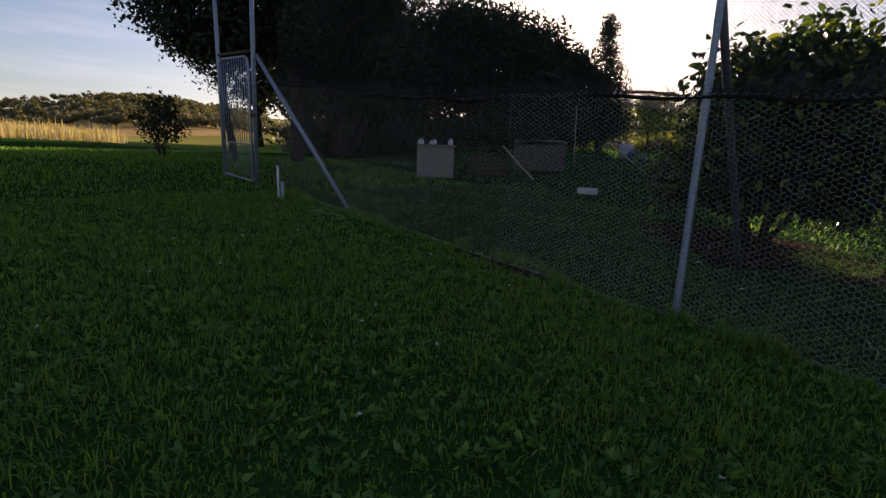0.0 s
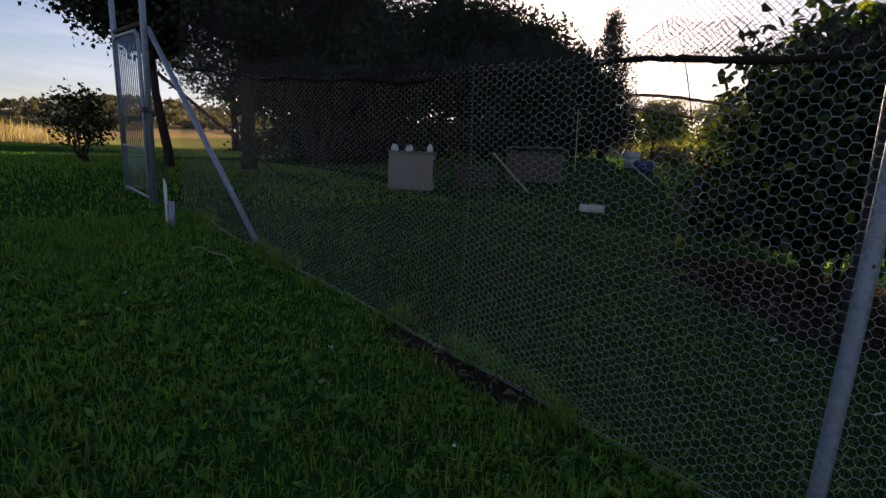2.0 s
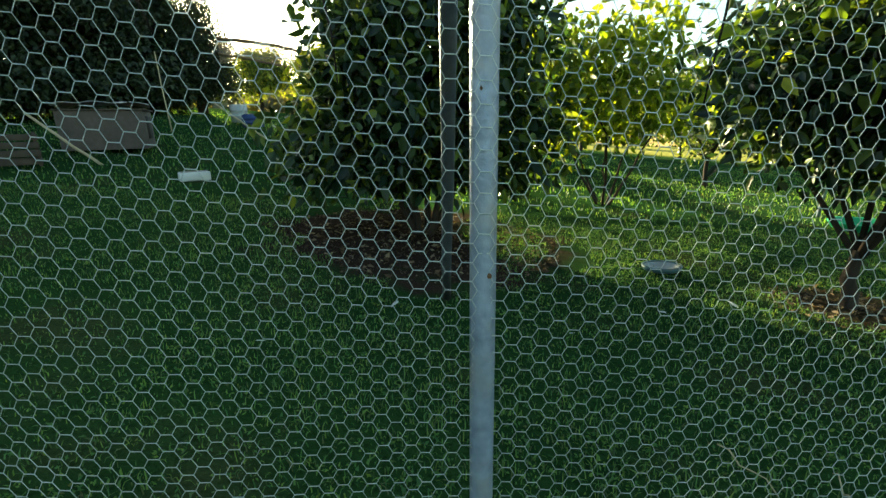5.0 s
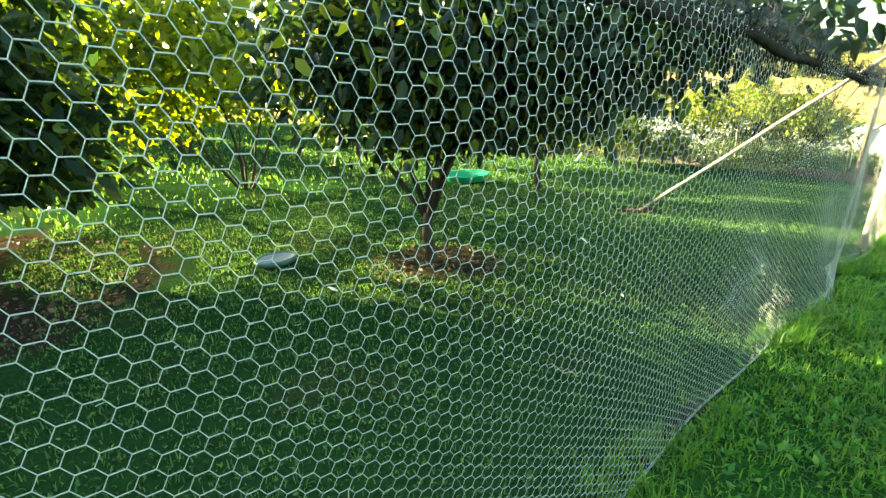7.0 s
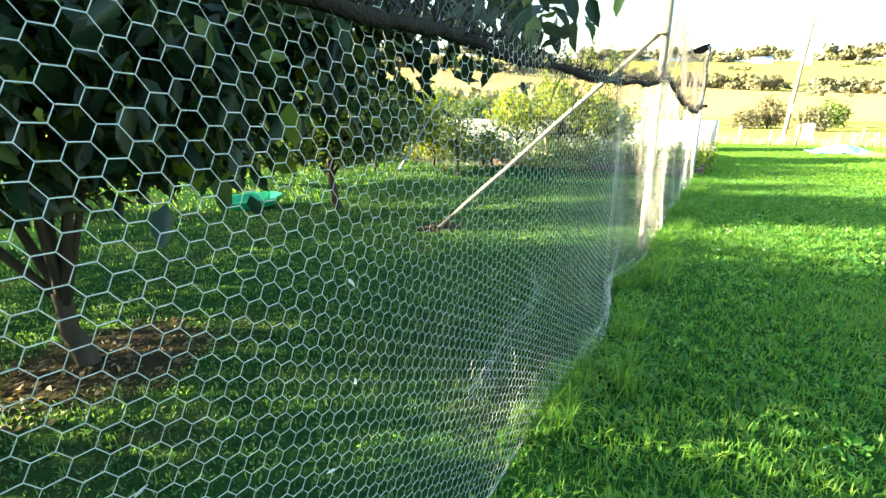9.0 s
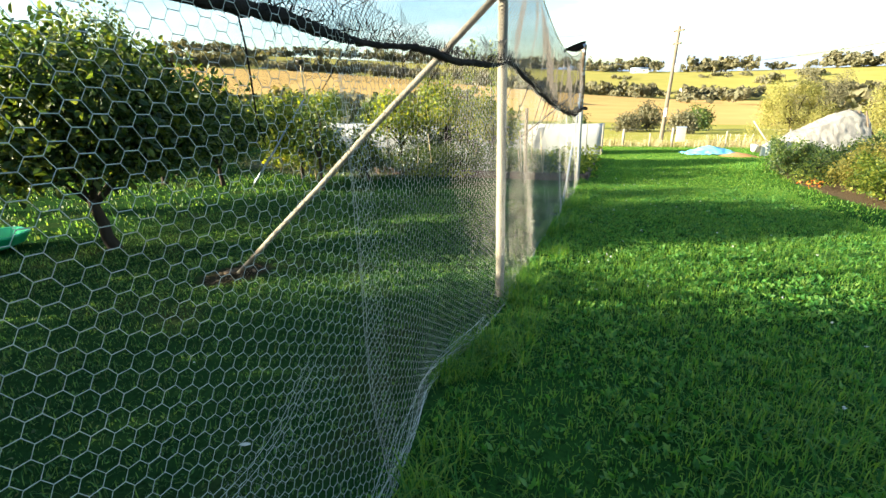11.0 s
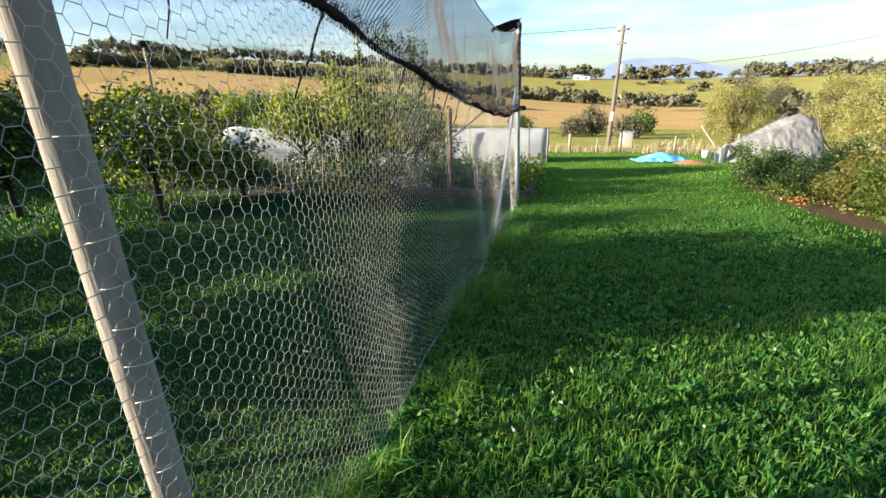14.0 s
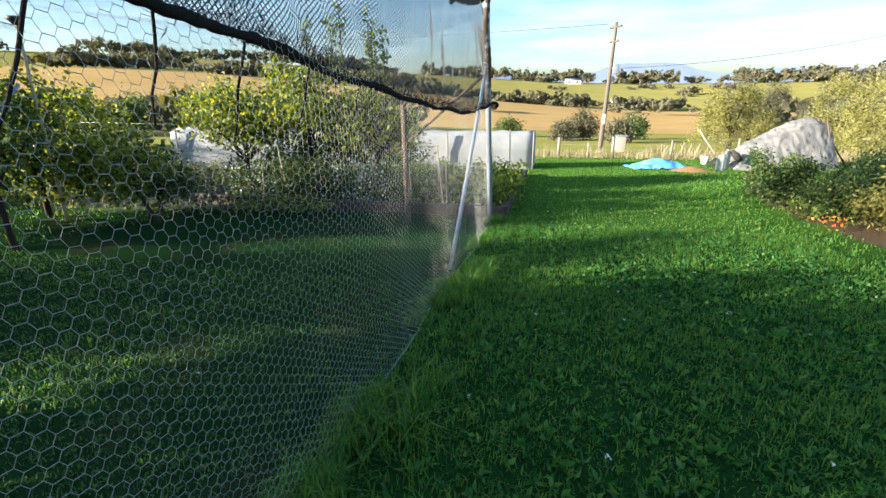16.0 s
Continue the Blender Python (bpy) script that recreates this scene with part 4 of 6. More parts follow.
def dish():
    root = thing("dish", 2.37, 3.45, None, "shallow white bowl with a blue-green rim on the grass", "bowl")

    def turned(prof, cap):
        bm = bmesh.new()
        rings = [[bm.verts.new((1.25 * r * math.cos(a), r * math.sin(a), z + 0.015)) for a in np.linspace(0, 2 * math.pi, 28, endpoint=False)] for r, z in prof]
        for a, b in zip(rings, rings[1:]):
            for j in range(28):
                bm.faces.new((a[j], a[(j + 1) % 28], b[(j + 1) % 28], b[j]))
        if cap:
            bm.faces.new(rings[0][::-1])
            bm.faces.new(rings[-1])
        else:
            for j in range(28):
                bm.faces.new((rings[-1][j], rings[-1][(j + 1) % 28], rings[0][(j + 1) % 28], rings[0][j]))
        return bm

    part("bowl", turned([(0.08, 0.014), (0.12, 0.022), (0.142, 0.05), (0.148, 0.05), (0.13, 0.012), (0.09, 0.0)], True), M_BOWL, root)
    part("rim", turned([(0.138, 0.048), (0.146, 0.06), (0.158, 0.058), (0.163, 0.05), (0.156, 0.02), (0.14, 0.004), (0.136, 0.012), (0.15, 0.046)], False), M_TEAL, root, "blue-green outer rim")


dish()


def wading_pool():
    root = thing("wading_pool", 7.75, 6.6, None, "bright green plastic wading pool, scalloped rim", "paddling pool", turn=-35)
    bm = bmesh.new()
    prof = [(0.40, 0.04), (0.43, 0.04), (0.49, 0.15), (0.53, 0.16), (0.55, 0.145), (0.53, 0.13), (0.46, 0.02), (0.40, 0.0)]
    na = 56
    rings = []
    for r, z in prof:
        rings.append([bm.verts.new(((r * (1 + 0.035 * math.cos(8 * a))) * math.cos(a), 0.8 * (r * (1 + 0.035 * math.cos(8 * a))) * math.sin(a), z + 0.03)) for a in np.linspace(0, 2 * math.pi, na, endpoint=False)])
    for a, b in zip(rings, rings[1:]):
        for j in range(na):
            bm.faces.new((a[j], a[(j + 1) % na], b[(j + 1) % na], b[j]))
    bm.faces.new(rings[0][::-1])
    bm.faces.new(rings[-1])
    part("shell", bm, M_GREENTUB, root)


wading_pool()


def feathers():
    rng = random.Random(12)
    spots = [(-0.28, 2.13), (2.48, 2.5), (5.64, 2.19), (1.3, 2.2), (2.0, 2.05), (1.75, 2.25), (0.3, 1.4), (3.3, 1.2), (4.4, 1.0), (6.6, 1.6), (-3.0, 3.0), (-2.0, 5.0), (4.1, 3.6), (2.9, 1.0), (6.1, 0.7), (8.8, 1.2), (10.3, 0.8), (9.9, 2.2), (-1.0, 1.5), (0.9, 1.8), (3.8, 0.6), (11.9, 1.1)]
    for i, (x, y) in enumerate(spots):
        bm = bmesh.new()
        s = 0.07 if i == 2 else 0.045 if i < 2 else rng.uniform(0.018, 0.032)
        n = 7
        row = []
        for k in range(n):
            u = k / (n - 1)
            w = 0.32 * math.sin(math.pi * min(1, 0.12 + u * 0.9)) + 0.02
            z = 0.25 * u * (1 - u) * s + 0.02 * math.sin(9 * u) * s
            row.append([bm.verts.new((u * 2 * s - s, q * w * s, z + 0.12 * abs(q) * s)) for q in (-1, 0, 1)])
        for a, b in zip(row, row[1:]):
            for q in range(2):
                bm.faces.new((a[q], a[q + 1], b[q + 1], b[q]))
        bmesh.ops.solidify(bm, geom=bm.faces[:], thickness=0.003)
        ob = part("feather", bm, M_FEATHER, None)
        ob.matrix_basis = pose(x, y, G(x, y) + 0.035, rng.uniform(-25, 25), rng.uniform(-25, 25), rng.uniform(0, 360))
        tagged(ob, "small white feather lying on the grass", "feather", "feathers on the grass")


feathers()


def straw_sticks():
    rng = random.Random(14)

    def stalk(xy, r):
        pts = [(x, y, G(x, y) + 0.05 + 0.02 * math.sin(2.1 * k) + rng.uniform(0, 0.006)) for k, (x, y) in enumerate(xy)]
        n = len(pts) - 1
        ob = part("straw_stick", tube(bmesh.new(), pts, [r * (1 - 0.5 * k / n) for k in range(n + 1)], 6), M_TERRA, None)
        tagged(ob, "thin dry straw stalk lying on the grass", "stick", "stalks on the grass")

    for x, y, ln, tw in ((1.5, 0.42, 0.22, 60), (-4.6, -0.9, 0.3, 160), (3.0, 0.5, 0.2, 100)):
        c, sn = math.cos(radians(tw)), math.sin(radians(tw))
        stalk([(x + k * ln * c / 5, y + k * ln * sn / 5) for k in range(6)], 0.004)
    stalk([(1.2 + 0.014 * k, 0.74 - 0.052 * k) for k in range(6)], 0.004)
    stalk([(-4.26, -0.62), (-4.21, -0.56), (-4.11, -0.49), (-3.94, -0.46), (-3.76, -0.49), (-3.53, -0.54)], 0.005)


straw_sticks()

# ---- orchard inside the run ----
tree("leafy_bush", "dense broad-leaved bush on a patch of bare soil", -0.1, 4.5, 0.7, 0.05,
     [(0, 0, 1.2, 1.35, 1.2, 0.85), (-0.75, 0.1, 1.0, 0.75, 0.8, 0.7), (0.85, 0.1, 1.05, 0.85, 0.8, 0.7), (0.25, 0, 2.0, 0.95, 0.9, 0.75), (-0.45, 0.1, 1.9, 0.7, 0.7, 0.6), (0.95, 0.2, 2.2, 0.6, 0.6, 0.55), (0.35, 0.1, 2.65, 0.8, 0.7, 0.4), (-0.45, 0.1, 2.5, 0.65, 0.6, 0.45)],
     760, 17, 0.155, 0.24, M_LEAF_BIG, 21, "bush", floor=0.58, stems=6, fork=0.5, shell=0.35, droop=0.7)
near_tree = tree("fruit_tree", "low spreading fruit tree with large drooping leaves", 3.66, 2.7, 0.52, 0.056,
     [(0.1, 0, 1.8, 1.3, 1.2, 0.65), (-0.55, 0.0, 1.9, 0.6, 0.8, 0.5), (0.75, 0.1, 1.35, 0.75, 0.8, 0.6), (0.0, 0.2, 2.3, 1.1, 1.0, 0.6), (0.75, -1.75, 2.0, 0.55, 0.35, 0.25), (1.35, -2.3, 2.02, 0.5, 0.22, 0.16), (0.5, -1.0, 1.8, 0.6, 0.6, 0.45), (0.3, -1.75, 1.82, 0.6, 0.4, 0.3), (-0.3, -1.1, 2.0, 0.6, 0.5, 0.4), (-0.4, 0.5, 2.0, 0.7, 0.8, 0.6)],
     880, 17, 0.135, 0.22, M_LEAF_TREE, 22, limbs=7, floor=1.1, shell=0.3, droop=0.8, group="orchard trees")
# Extra leaves whose pale colour stands for sun on the crown
pale = np.random.default_rng(77)
pale_at, pale_out, _ = crown_points([(-0.6, -0.5, 1.95, 0.7, 0.6, 0.5), (0.1, -0.95, 1.85, 0.8, 0.45, 0.4), (-0.9, 0.2, 2.1, 0.5, 0.6, 0.4)], 60, 3, 0.16, pale, 0.8)
pale_way = 0.5 * pale_out + 0.6 * pale.normal(size=pale_at.shape) - np.array([0, 0, 0.7])
pale_v, pale_f = leaf_arrays(pale_at, pale_way, 0.13 + 0.08 * pale.random(len(pale_at)), 0.25, pale)
shade(arrays("sunlit_leaves", pale_v, pale_f, M_LEAF_GOLD, near_tree, "larger leaves coloured pale as if catching the sun").data)
tree("fruit_tree", "vase-shaped young fruit tree with thin dark stems", 3.4, 7.7, 1.1, 0.03,
     [(0.0, 0, 1.65, 1.2, 1.1, 0.4), (0.7, -0.3, 1.75, 1.0, 0.8, 0.35), (-0.9, 0.2, 1.9, 0.9, 0.9, 0.5), (-1.1, 0.2, 2.5, 0.7, 0.8, 0.4), (-1.0, 0.8, 1.35, 0.8, 0.8, 0.4), (-0.9, -0.1, 2.8, 0.6, 0.6, 0.4), (-0.5, -2.0, 2.35, 0.9, 0.7, 0.45), (-1.2, -1.0, 2.4, 0.8, 0.9, 0.55), (-0.6, -1.6, 2.85, 0.9, 0.7, 0.4), (0.2, -1.5, 2.0, 0.8, 0.6, 0.3)], 440, 11, 0.15, 0.27, M_LEAF_GOLD, 23, stems=6, fork=0.75, shell=0.3, droop=0.5, spread=0.2, group="orchard trees")
tree("fruit_tree", "spreading fruit tree with several dark stems", 3.25, 11.6, 1.0, 0.035,
     lumps([(0, 0, 1.65, 1.3, 1.2, 0.5), (0.5, 0, 1.8, 0.9, 0.9, 0.4)], 20, 0.3, 0.5, 55), 200, 14, 0.13, 0.27, M_LEAF_FRUIT, 55, stems=5, fork=0.7, shell=0.2, droop=0.5, group="orchard trees", fine=False)
tree("fruit_tree", "leafy fruit tree standing behind the dense bush", 0.8, 8.5, 0.9, 0.06,
     [(0, 0, 1.6, 1.35, 1.3, 0.85), (0.3, 0, 2.4, 1.1, 1.1, 0.7), (-0.4, 0, 0.9, 1.1, 1.0, 0.6), (0.2, 0, 3.0, 0.8, 0.8, 0.5), (0.9, -0.2, 2.6, 0.6, 0.7, 0.5)], 560, 16, 0.13, 0.27, M_LEAF_GOLD, 34, floor=1.55, shell=0.3, group="orchard trees", fine=False)
tree("fruit_tree", "rounded fruit tree on a short leaning trunk", 8.5, 5.1, 0.7, 0.065,
     [(0.15, 0, 1.5, 1.2, 1.2, 0.7), (-0.75, 0.2, 1.45, 0.75, 0.75, 0.5), (0.8, -0.1, 1.4, 0.85, 0.8, 0.6), (1.4, 0.1, 1.6, 0.8, 0.8, 0.6), (0, 0, 2.1, 1.1, 1.1, 0.55)], 900, 17, 0.1, 0.27, M_LEAF_FRUIT, 25, limbs=7, shell=0.4, droop=0.5, group="orchard trees", floor=0.85, lean=(-0.12, 0.05))
tree("fruit_tree", "tall dark fruit tree with dense hanging foliage", 13.2, 10.2, 0.8, 0.07,
     lumps([(-0.2, 0.6, 1.9, 1.5, 1.3, 0.9), (-0.5, 1.2, 3.2, 1.3, 1.2, 0.9), (-0.3, 0.9, 4.2, 1.0, 0.9, 0.6), (-0.6, 0.4, 2.6, 1.3, 1.2, 0.9)], 55, 0.35, 0.65, 26), 900, 16, 0.11, 0.28, M_LEAF_FRUIT, 26, shell=0.2, group="orchard trees", fine=False, floor=0.6)
tree("fruit_tree", "low dark spreading fruit tree in the grass", 13.6, 8.6, 0.6, 0.05,
     lumps([(0, 0, 1.3, 1.1, 1.1, 0.6), (0.4, -0.6, 1.6, 0.8, 0.8, 0.5), (0.2, 0.6, 1.9, 0.9, 0.8, 0.4)], 40, 0.3, 0.5, 27), 520, 15, 0.1, 0.28, M_LEAF_FRUIT, 56, shell=0.2, group="orchard trees", fine=False, floor=0.5)
tree("fruit_tree", "dark rounded fruit tree in the grass", 8.0, 11.8, 0.9, 0.06,
     lumps([(0, 0, 1.6, 1.9, 1.6, 0.8), (0.3, 0, 2.5, 1.5, 1.4, 0.8), (0.3, 0, 3.2, 0.9, 0.9, 0.5), (-0.9, 0.3, 2.4, 1.0, 0.9, 0.7)], 40, 0.35, 0.6, 28), 520, 15, 0.11, 0.28, M_LEAF_FRUIT, 27, shell=0.3, group="orchard trees", fine=False)
tree("fruit_tree", "slender fruit tree with sparse yellowing leaves", 15.95, 7.9, 1.0, 0.045,
     [(0, 0, 1.1, 1.2, 1.1, 0.75), (0.2, 0, 2.0, 0.9, 0.9, 0.5), (-0.3, 0.2, 1.7, 1.0, 1.0, 0.55), (0.4, -0.6, 0.8, 0.7, 0.7, 0.5)], 400, 12, 0.1, 0.3, M_LEAF_YEL, 28, shell=0.2, group="orchard trees", limbs=10)
tree("fruit_tree", "slender fruit tree with sparse yellowing leaves", 14.0, 5.8, 0.9, 0.035,
     [(0, 0, 1.35, 0.7, 0.7, 0.6), (0.1, 0.1, 1.9, 0.5, 0.5, 0.4)], 90, 11, 0.08, 0.28, M_LEAF_FRUIT, 29, shell=0.2, group="orchard trees", limbs=7)
tree("fruit_tree", "slender fruit tree with sparse yellowing leaves", 16.0, 5.55, 1.1, 0.03,
     [(0.0, 0.2, 1.2, 0.55, 0.6, 0.45), (-0.2, 0.4, 0.75, 0.4, 0.5, 0.3)], 60, 9, 0.1, 0.3, M_LEAF_YEL, 37, shell=0.2, group="orchard trees", limbs=6, lean=(-0.1, 0.35))
shoots = random.Random(17)
for px, py, sd, top in ((19.6, 6.3, 30, 0.0), (19.9, 4.7, 31, 0.25), (20.4, 3.2, 32, -0.1)):
    blobs = [(0, 0.1, 1.75 + top, 0.95, 0.95, 0.5), (0.1, 0.3, 2.25 + top, 0.7, 0.75, 0.4), (0.0, -0.5, 1.6 + top, 0.6, 0.65, 0.4)]
    tree("pear_tree", "pear tree with upright shoots behind the run", px, py, 1.0, 0.05, blobs, 300, 14, 0.1, 0.3, M_LEAF_YEL, sd, shell=0.25, group="pear trees", limbs=10, droop=0.2, spread=0.13)
for sx, sy, top in ((20.0, 4.55, 4.05), (19.8, 3.85, 4.0), (20.0, 3.72, 4.3), (20.1, 3.1, 4.15), (20.0, 3.0, 3.9), (20.2, 2.8, 3.75), (19.9, 5.3, 3.6)):
    tree("pear_shoot", "upright leafy pear shoot above the crown", sx, sy, top - 0.25, 0.012, [(0, 0, 2.7 + (top - 2.85) * k / 7, 0.07, 0.07, 0.1) for k in range(8)], 22, 6, 0.085, 0.3, M_LEAF_YEL, shoots.randrange(999), "shoot", shell=0.1, group="pear shoots", limbs=1, droop=-0.3, spread=0.05)
tree("fruit_tree", "leafy dark fruit tree on a thin trunk behind the run", 21.2, 3.9, 0.8, 0.05, [(0, 0, 1.2, 0.8, 1.1, 0.5), (0, -1.0, 1.1, 0.7, 0.8, 0.45), (0, 1.2, 1.1, 0.7, 0.7, 0.4)], 200, 13, 0.1, 0.3, M_LEAF_FRUIT, 36, shell=0.25, group="orchard trees", limbs=9)


def trellis():
    root = thing("wire_trellis", 19.5, 12.0, None, "two posts strung with wires in the garden", "trellis")
    z0 = G(19.5, 12.0)
    ends = [(0.0, 0.0), (1.2, -4.6)]
    for dx, dy in ends:
        gz = G(19.5 + dx, 12.0 + dy) - z0
        part("post", tube(bmesh.new(), [(dx, dy, gz - 0.2), (dx, dy, gz + 1.75)], 0.035, 9), M_POST, root)
    for k in (0.9, 1.2, 1.45, 1.65):
        part("wire", tube(bmesh.new(), [(dx, dy, G(19.5 + dx, 12.0 + dy) - z0 + k) for dx, dy in ends], 0.006, 5), M_WIRE, root)


trellis()
tree("fruit_tree", "bushy fruit tree with small yellowing leaves past the run", 18.3, 10.2, 0.6, 0.05,
     [(0, 0, 1.0, 1.3, 1.2, 0.8), (-0.3, 0.2, 1.8, 1.0, 1.0, 0.6), (0.4, -0.9, 1.3, 0.8, 0.8, 0.7)], 420, 13, 0.095, 0.3, M_LEAF_YEL, 51, shell=0.3, group="orchard trees", limbs=9, fine=False)
tree("fruit_tree", "low young fruit tree with drooping leafy twigs", 17.0, 6.5, 0.4, 0.03,
     [(0, 0, 0.75, 0.6, 0.75, 0.45), (0.1, -0.5, 0.45, 0.5, 0.6, 0.3), (-0.1, 0.5, 0.5, 0.5, 0.5, 0.35)], 170, 11, 0.085, 0.3, M_LEAF_FRUIT, 52, shell=0.2, group="orchard trees", limbs=8, fine=False, droop=0.5)
tree("leafy_clump", "low clump of bright leaves at the lawn edge", 17.35, 4.3, 0.15, 0.01,
     [(0, 0, 0.16, 0.45, 0.85, 0.16), (0.1, -0.9, 0.13, 0.4, 0.5, 0.12)], 150, 12, 0.07, 0.3, M_LEAF_YEL, 53, "plant", stems=4, fork=0.1, shell=0.3, fine=False)
# Darker leaves here stand for the pear trees' shaded lower crown
tree("fruit_tree", "low crown of darker leaves for the shaded foot of the pears", 20.6, 5.6, 0.6, 0.05,
     [(0, 0, 1.0, 0.9, 1.0, 0.55), (0.1, -1.1, 1.05, 0.8, 0.8, 0.5), (0, 0.2, 0.5, 0.9, 1.1, 0.35)], 260, 13, 0.09, 0.3, M_LEAF_FRUIT, 54, shell=0.25, group="orchard trees", limbs=9, fine=False)
for i, (px, py, hh, lm) in enumerate(((34.5, 20.5, 3.6, M_LEAF_YEL), (39.0, 22.0, 3.9, M_LEAF_FRUIT), (33.5, 24.5, 3.2, M_LEAF_FRUIT), (31.0, 25.5, 3.5, M_LEAF_YEL), (29.0, 28.0, 3.3, M_LEAF_FRUIT), (26.5, 29.0, 3.7, M_LEAF_YEL), (24.0, 31.0, 3.4, M_LEAF_FRUIT), (38.0, 17.5, 3.0, M_LEAF_FRUIT))):
    tree("garden_tree", "rounded leafy tree on the slope past the garden", px, py, 0.7, 0.08,
         [(0, 0, hh * 0.5, 1.35, 1.35, hh * 0.4), (0.5, 0.2, hh * 0.72, 0.8, 0.8, hh * 0.24), (-0.6, -0.2, hh * 0.6, 0.8, 0.8, hh * 0.28)],
         240, 14, 0.16, 0.3, lm, 90 + i, fine=False, spread=0.22, shell=0.35, limbs=9, group="trees past the garden")
tree("currant_bush", "low dark leafy bush with pale flower heads", 19.2, 4.0, 0.4, 0.02, [(0, 0, 0.5, 0.9, 1.7, 0.5), (0.4, 1.8, 0.5, 0.9, 1.3, 0.5), (0.2, -1.6, 0.45, 0.8, 1.0, 0.4)], 420, 16, 0.07, 0.3, M_LEAF_FRUIT, 35, "bush", stems=5, fork=0.4, shell=0.3, fine=False)

# ---- big trees behind ----
tree("shade_tree", "large dark tree with a wide ragged leafy crown", -11.0, 1.2, 2.6, 0.075,
     lumps([(-0.2, 0.1, 4.4, 1.9, 1.7, 1.9), (-0.4, -0.6, 3.4, 1.4, 1.2, 0.9), (0.3, 0.6, 6.0, 2.0, 1.8, 1.5)], 60, 0.4, 0.75, 40),
     1300, 21, 0.11, 0.36, M_LEAF_DARK, 40, fine=False, spread=0.17, shell=0.2, limbs=16, floor=1.6, droop=0.3, group="trees behind the run", lean=(0.2, -0.3), facing=1.0)
tree("shade_tree", "large dark tree on a stout trunk with hanging boughs", -10.5, 2.7, 2.4, 0.15,
     lumps([(-0.3, 0.5, 4.8, 2.4, 2.2, 2.2), (0.6, 1.6, 3.5, 1.6, 1.5, 1.0), (-0.6, 0.3, 6.6, 1.9, 1.8, 1.4), (0.4, -0.6, 3.4, 1.3, 1.2, 0.8)], 60, 0.5, 0.95, 41),
     1300, 21, 0.122, 0.36, M_LEAF_DARK, 41, fine=False, spread=0.18, shell=0.2, limbs=16, floor=1.75, droop=0.4, group="trees behind the run", facing=1.0)
tree("shade_tree", "many-stemmed dark tree with thin bare lower boughs", -13.6, 6.4, 1.6, 0.09,
     lumps([(0, 0, 4.6, 2.3, 2.2, 2.1), (0.3, 1.2, 3.2, 1.8, 1.7, 1.2), (-0.3, -0.5, 2.6, 1.5, 1.5, 1.0)], 60, 0.45, 0.9, 42),
     1300, 20, 0.132, 0.36, M_LEAF_DARK, 42, fine=False, spread=0.19, shell=0.2, stems=7, fork=0.9, floor=1.0, droop=0.4, group="trees behind the run", facing=1.0)
windbreak = [(-17.2, 8.4, 6.4, 2.6), (-15.8, 11.2, 7.3, 2.9), (-14.7, 13.6, 7.8, 2.9), (-13.4, 15.3, 7.7, 2.8), (-12.2, 17.0, 6.6, 2.4), (-10.9, 18.3, 5.2, 1.8), (-19.5, 12.5, 7.2, 2.8)]
for i, (px, py, hh, rr_) in enumerate(windbreak):
    tree("shade_tree", "dense dark evergreen tree in a windbreak row", px, py, 1.6, 0.15,
         lumps([(0, 0, hh * 0.5, rr_, rr_, hh * 0.34), (0.2, 0.1, hh * 0.24, rr_ * 0.95, rr_ * 0.9, hh * 0.22), (0, 0, hh * 0.78, rr_ * 0.7, rr_ * 0.7, hh * 0.2)], 80, 0.5, 0.9, 50 + i) + [(0, 0, hh * 0.5, rr_ * 0.8, rr_ * 0.8, hh * 0.34), (0, 0, hh * 0.72, rr_ * 0.6, rr_ * 0.6, hh * 0.2)] * 4 + [(0.4, -0.4, 0.85, rr_ * 0.95, rr_ * 0.95, 0.75)] * 4,
         1600, 13, 0.185, 0.36, M_LEAF_DARK, 43 + i, fine=False, spread=0.2, shell=0.2, limbs=14, floor=0.08, group="trees behind the run", facing=1.0)
tree("shade_tree", "large dark tree with a wide leafy crown", -25.5, 8.7, 2.2, 0.2,
     lumps([(0, 0, 4.6, 3.2, 3.2, 2.0), (0.5, -2.4, 4.2, 2.2, 2.0, 1.4), (0, 2.4, 4.0, 2.4, 2.2, 1.7)], 50, 0.7, 1.2, 39),
     900, 20, 0.17, 0.34, M_LEAF_DARK, 39, fine=False, spread=0.26, shell=0.2, limbs=12, group="trees behind the run", facing=1.0)
spire = [(0, 0, 0.9 + 0.27 * k, 1.75 - 0.076 * k, 1.7 - 0.074 * k, 0.5) for k in range(21)]
tree("cypress_tree", "tall pointed dark conifer", -9.3, 19.0, 3.0, 0.16,
     lumps(spire, 110, 0.26, 0.5, 48) + spire[::2] + spire[-4:],
     1700, 20, 0.12, 0.22, M_LEAF_DARK, 48, fine=False, spread=0.14, shell=0.3, droop=-0.2, limbs=10, facing=1.0)
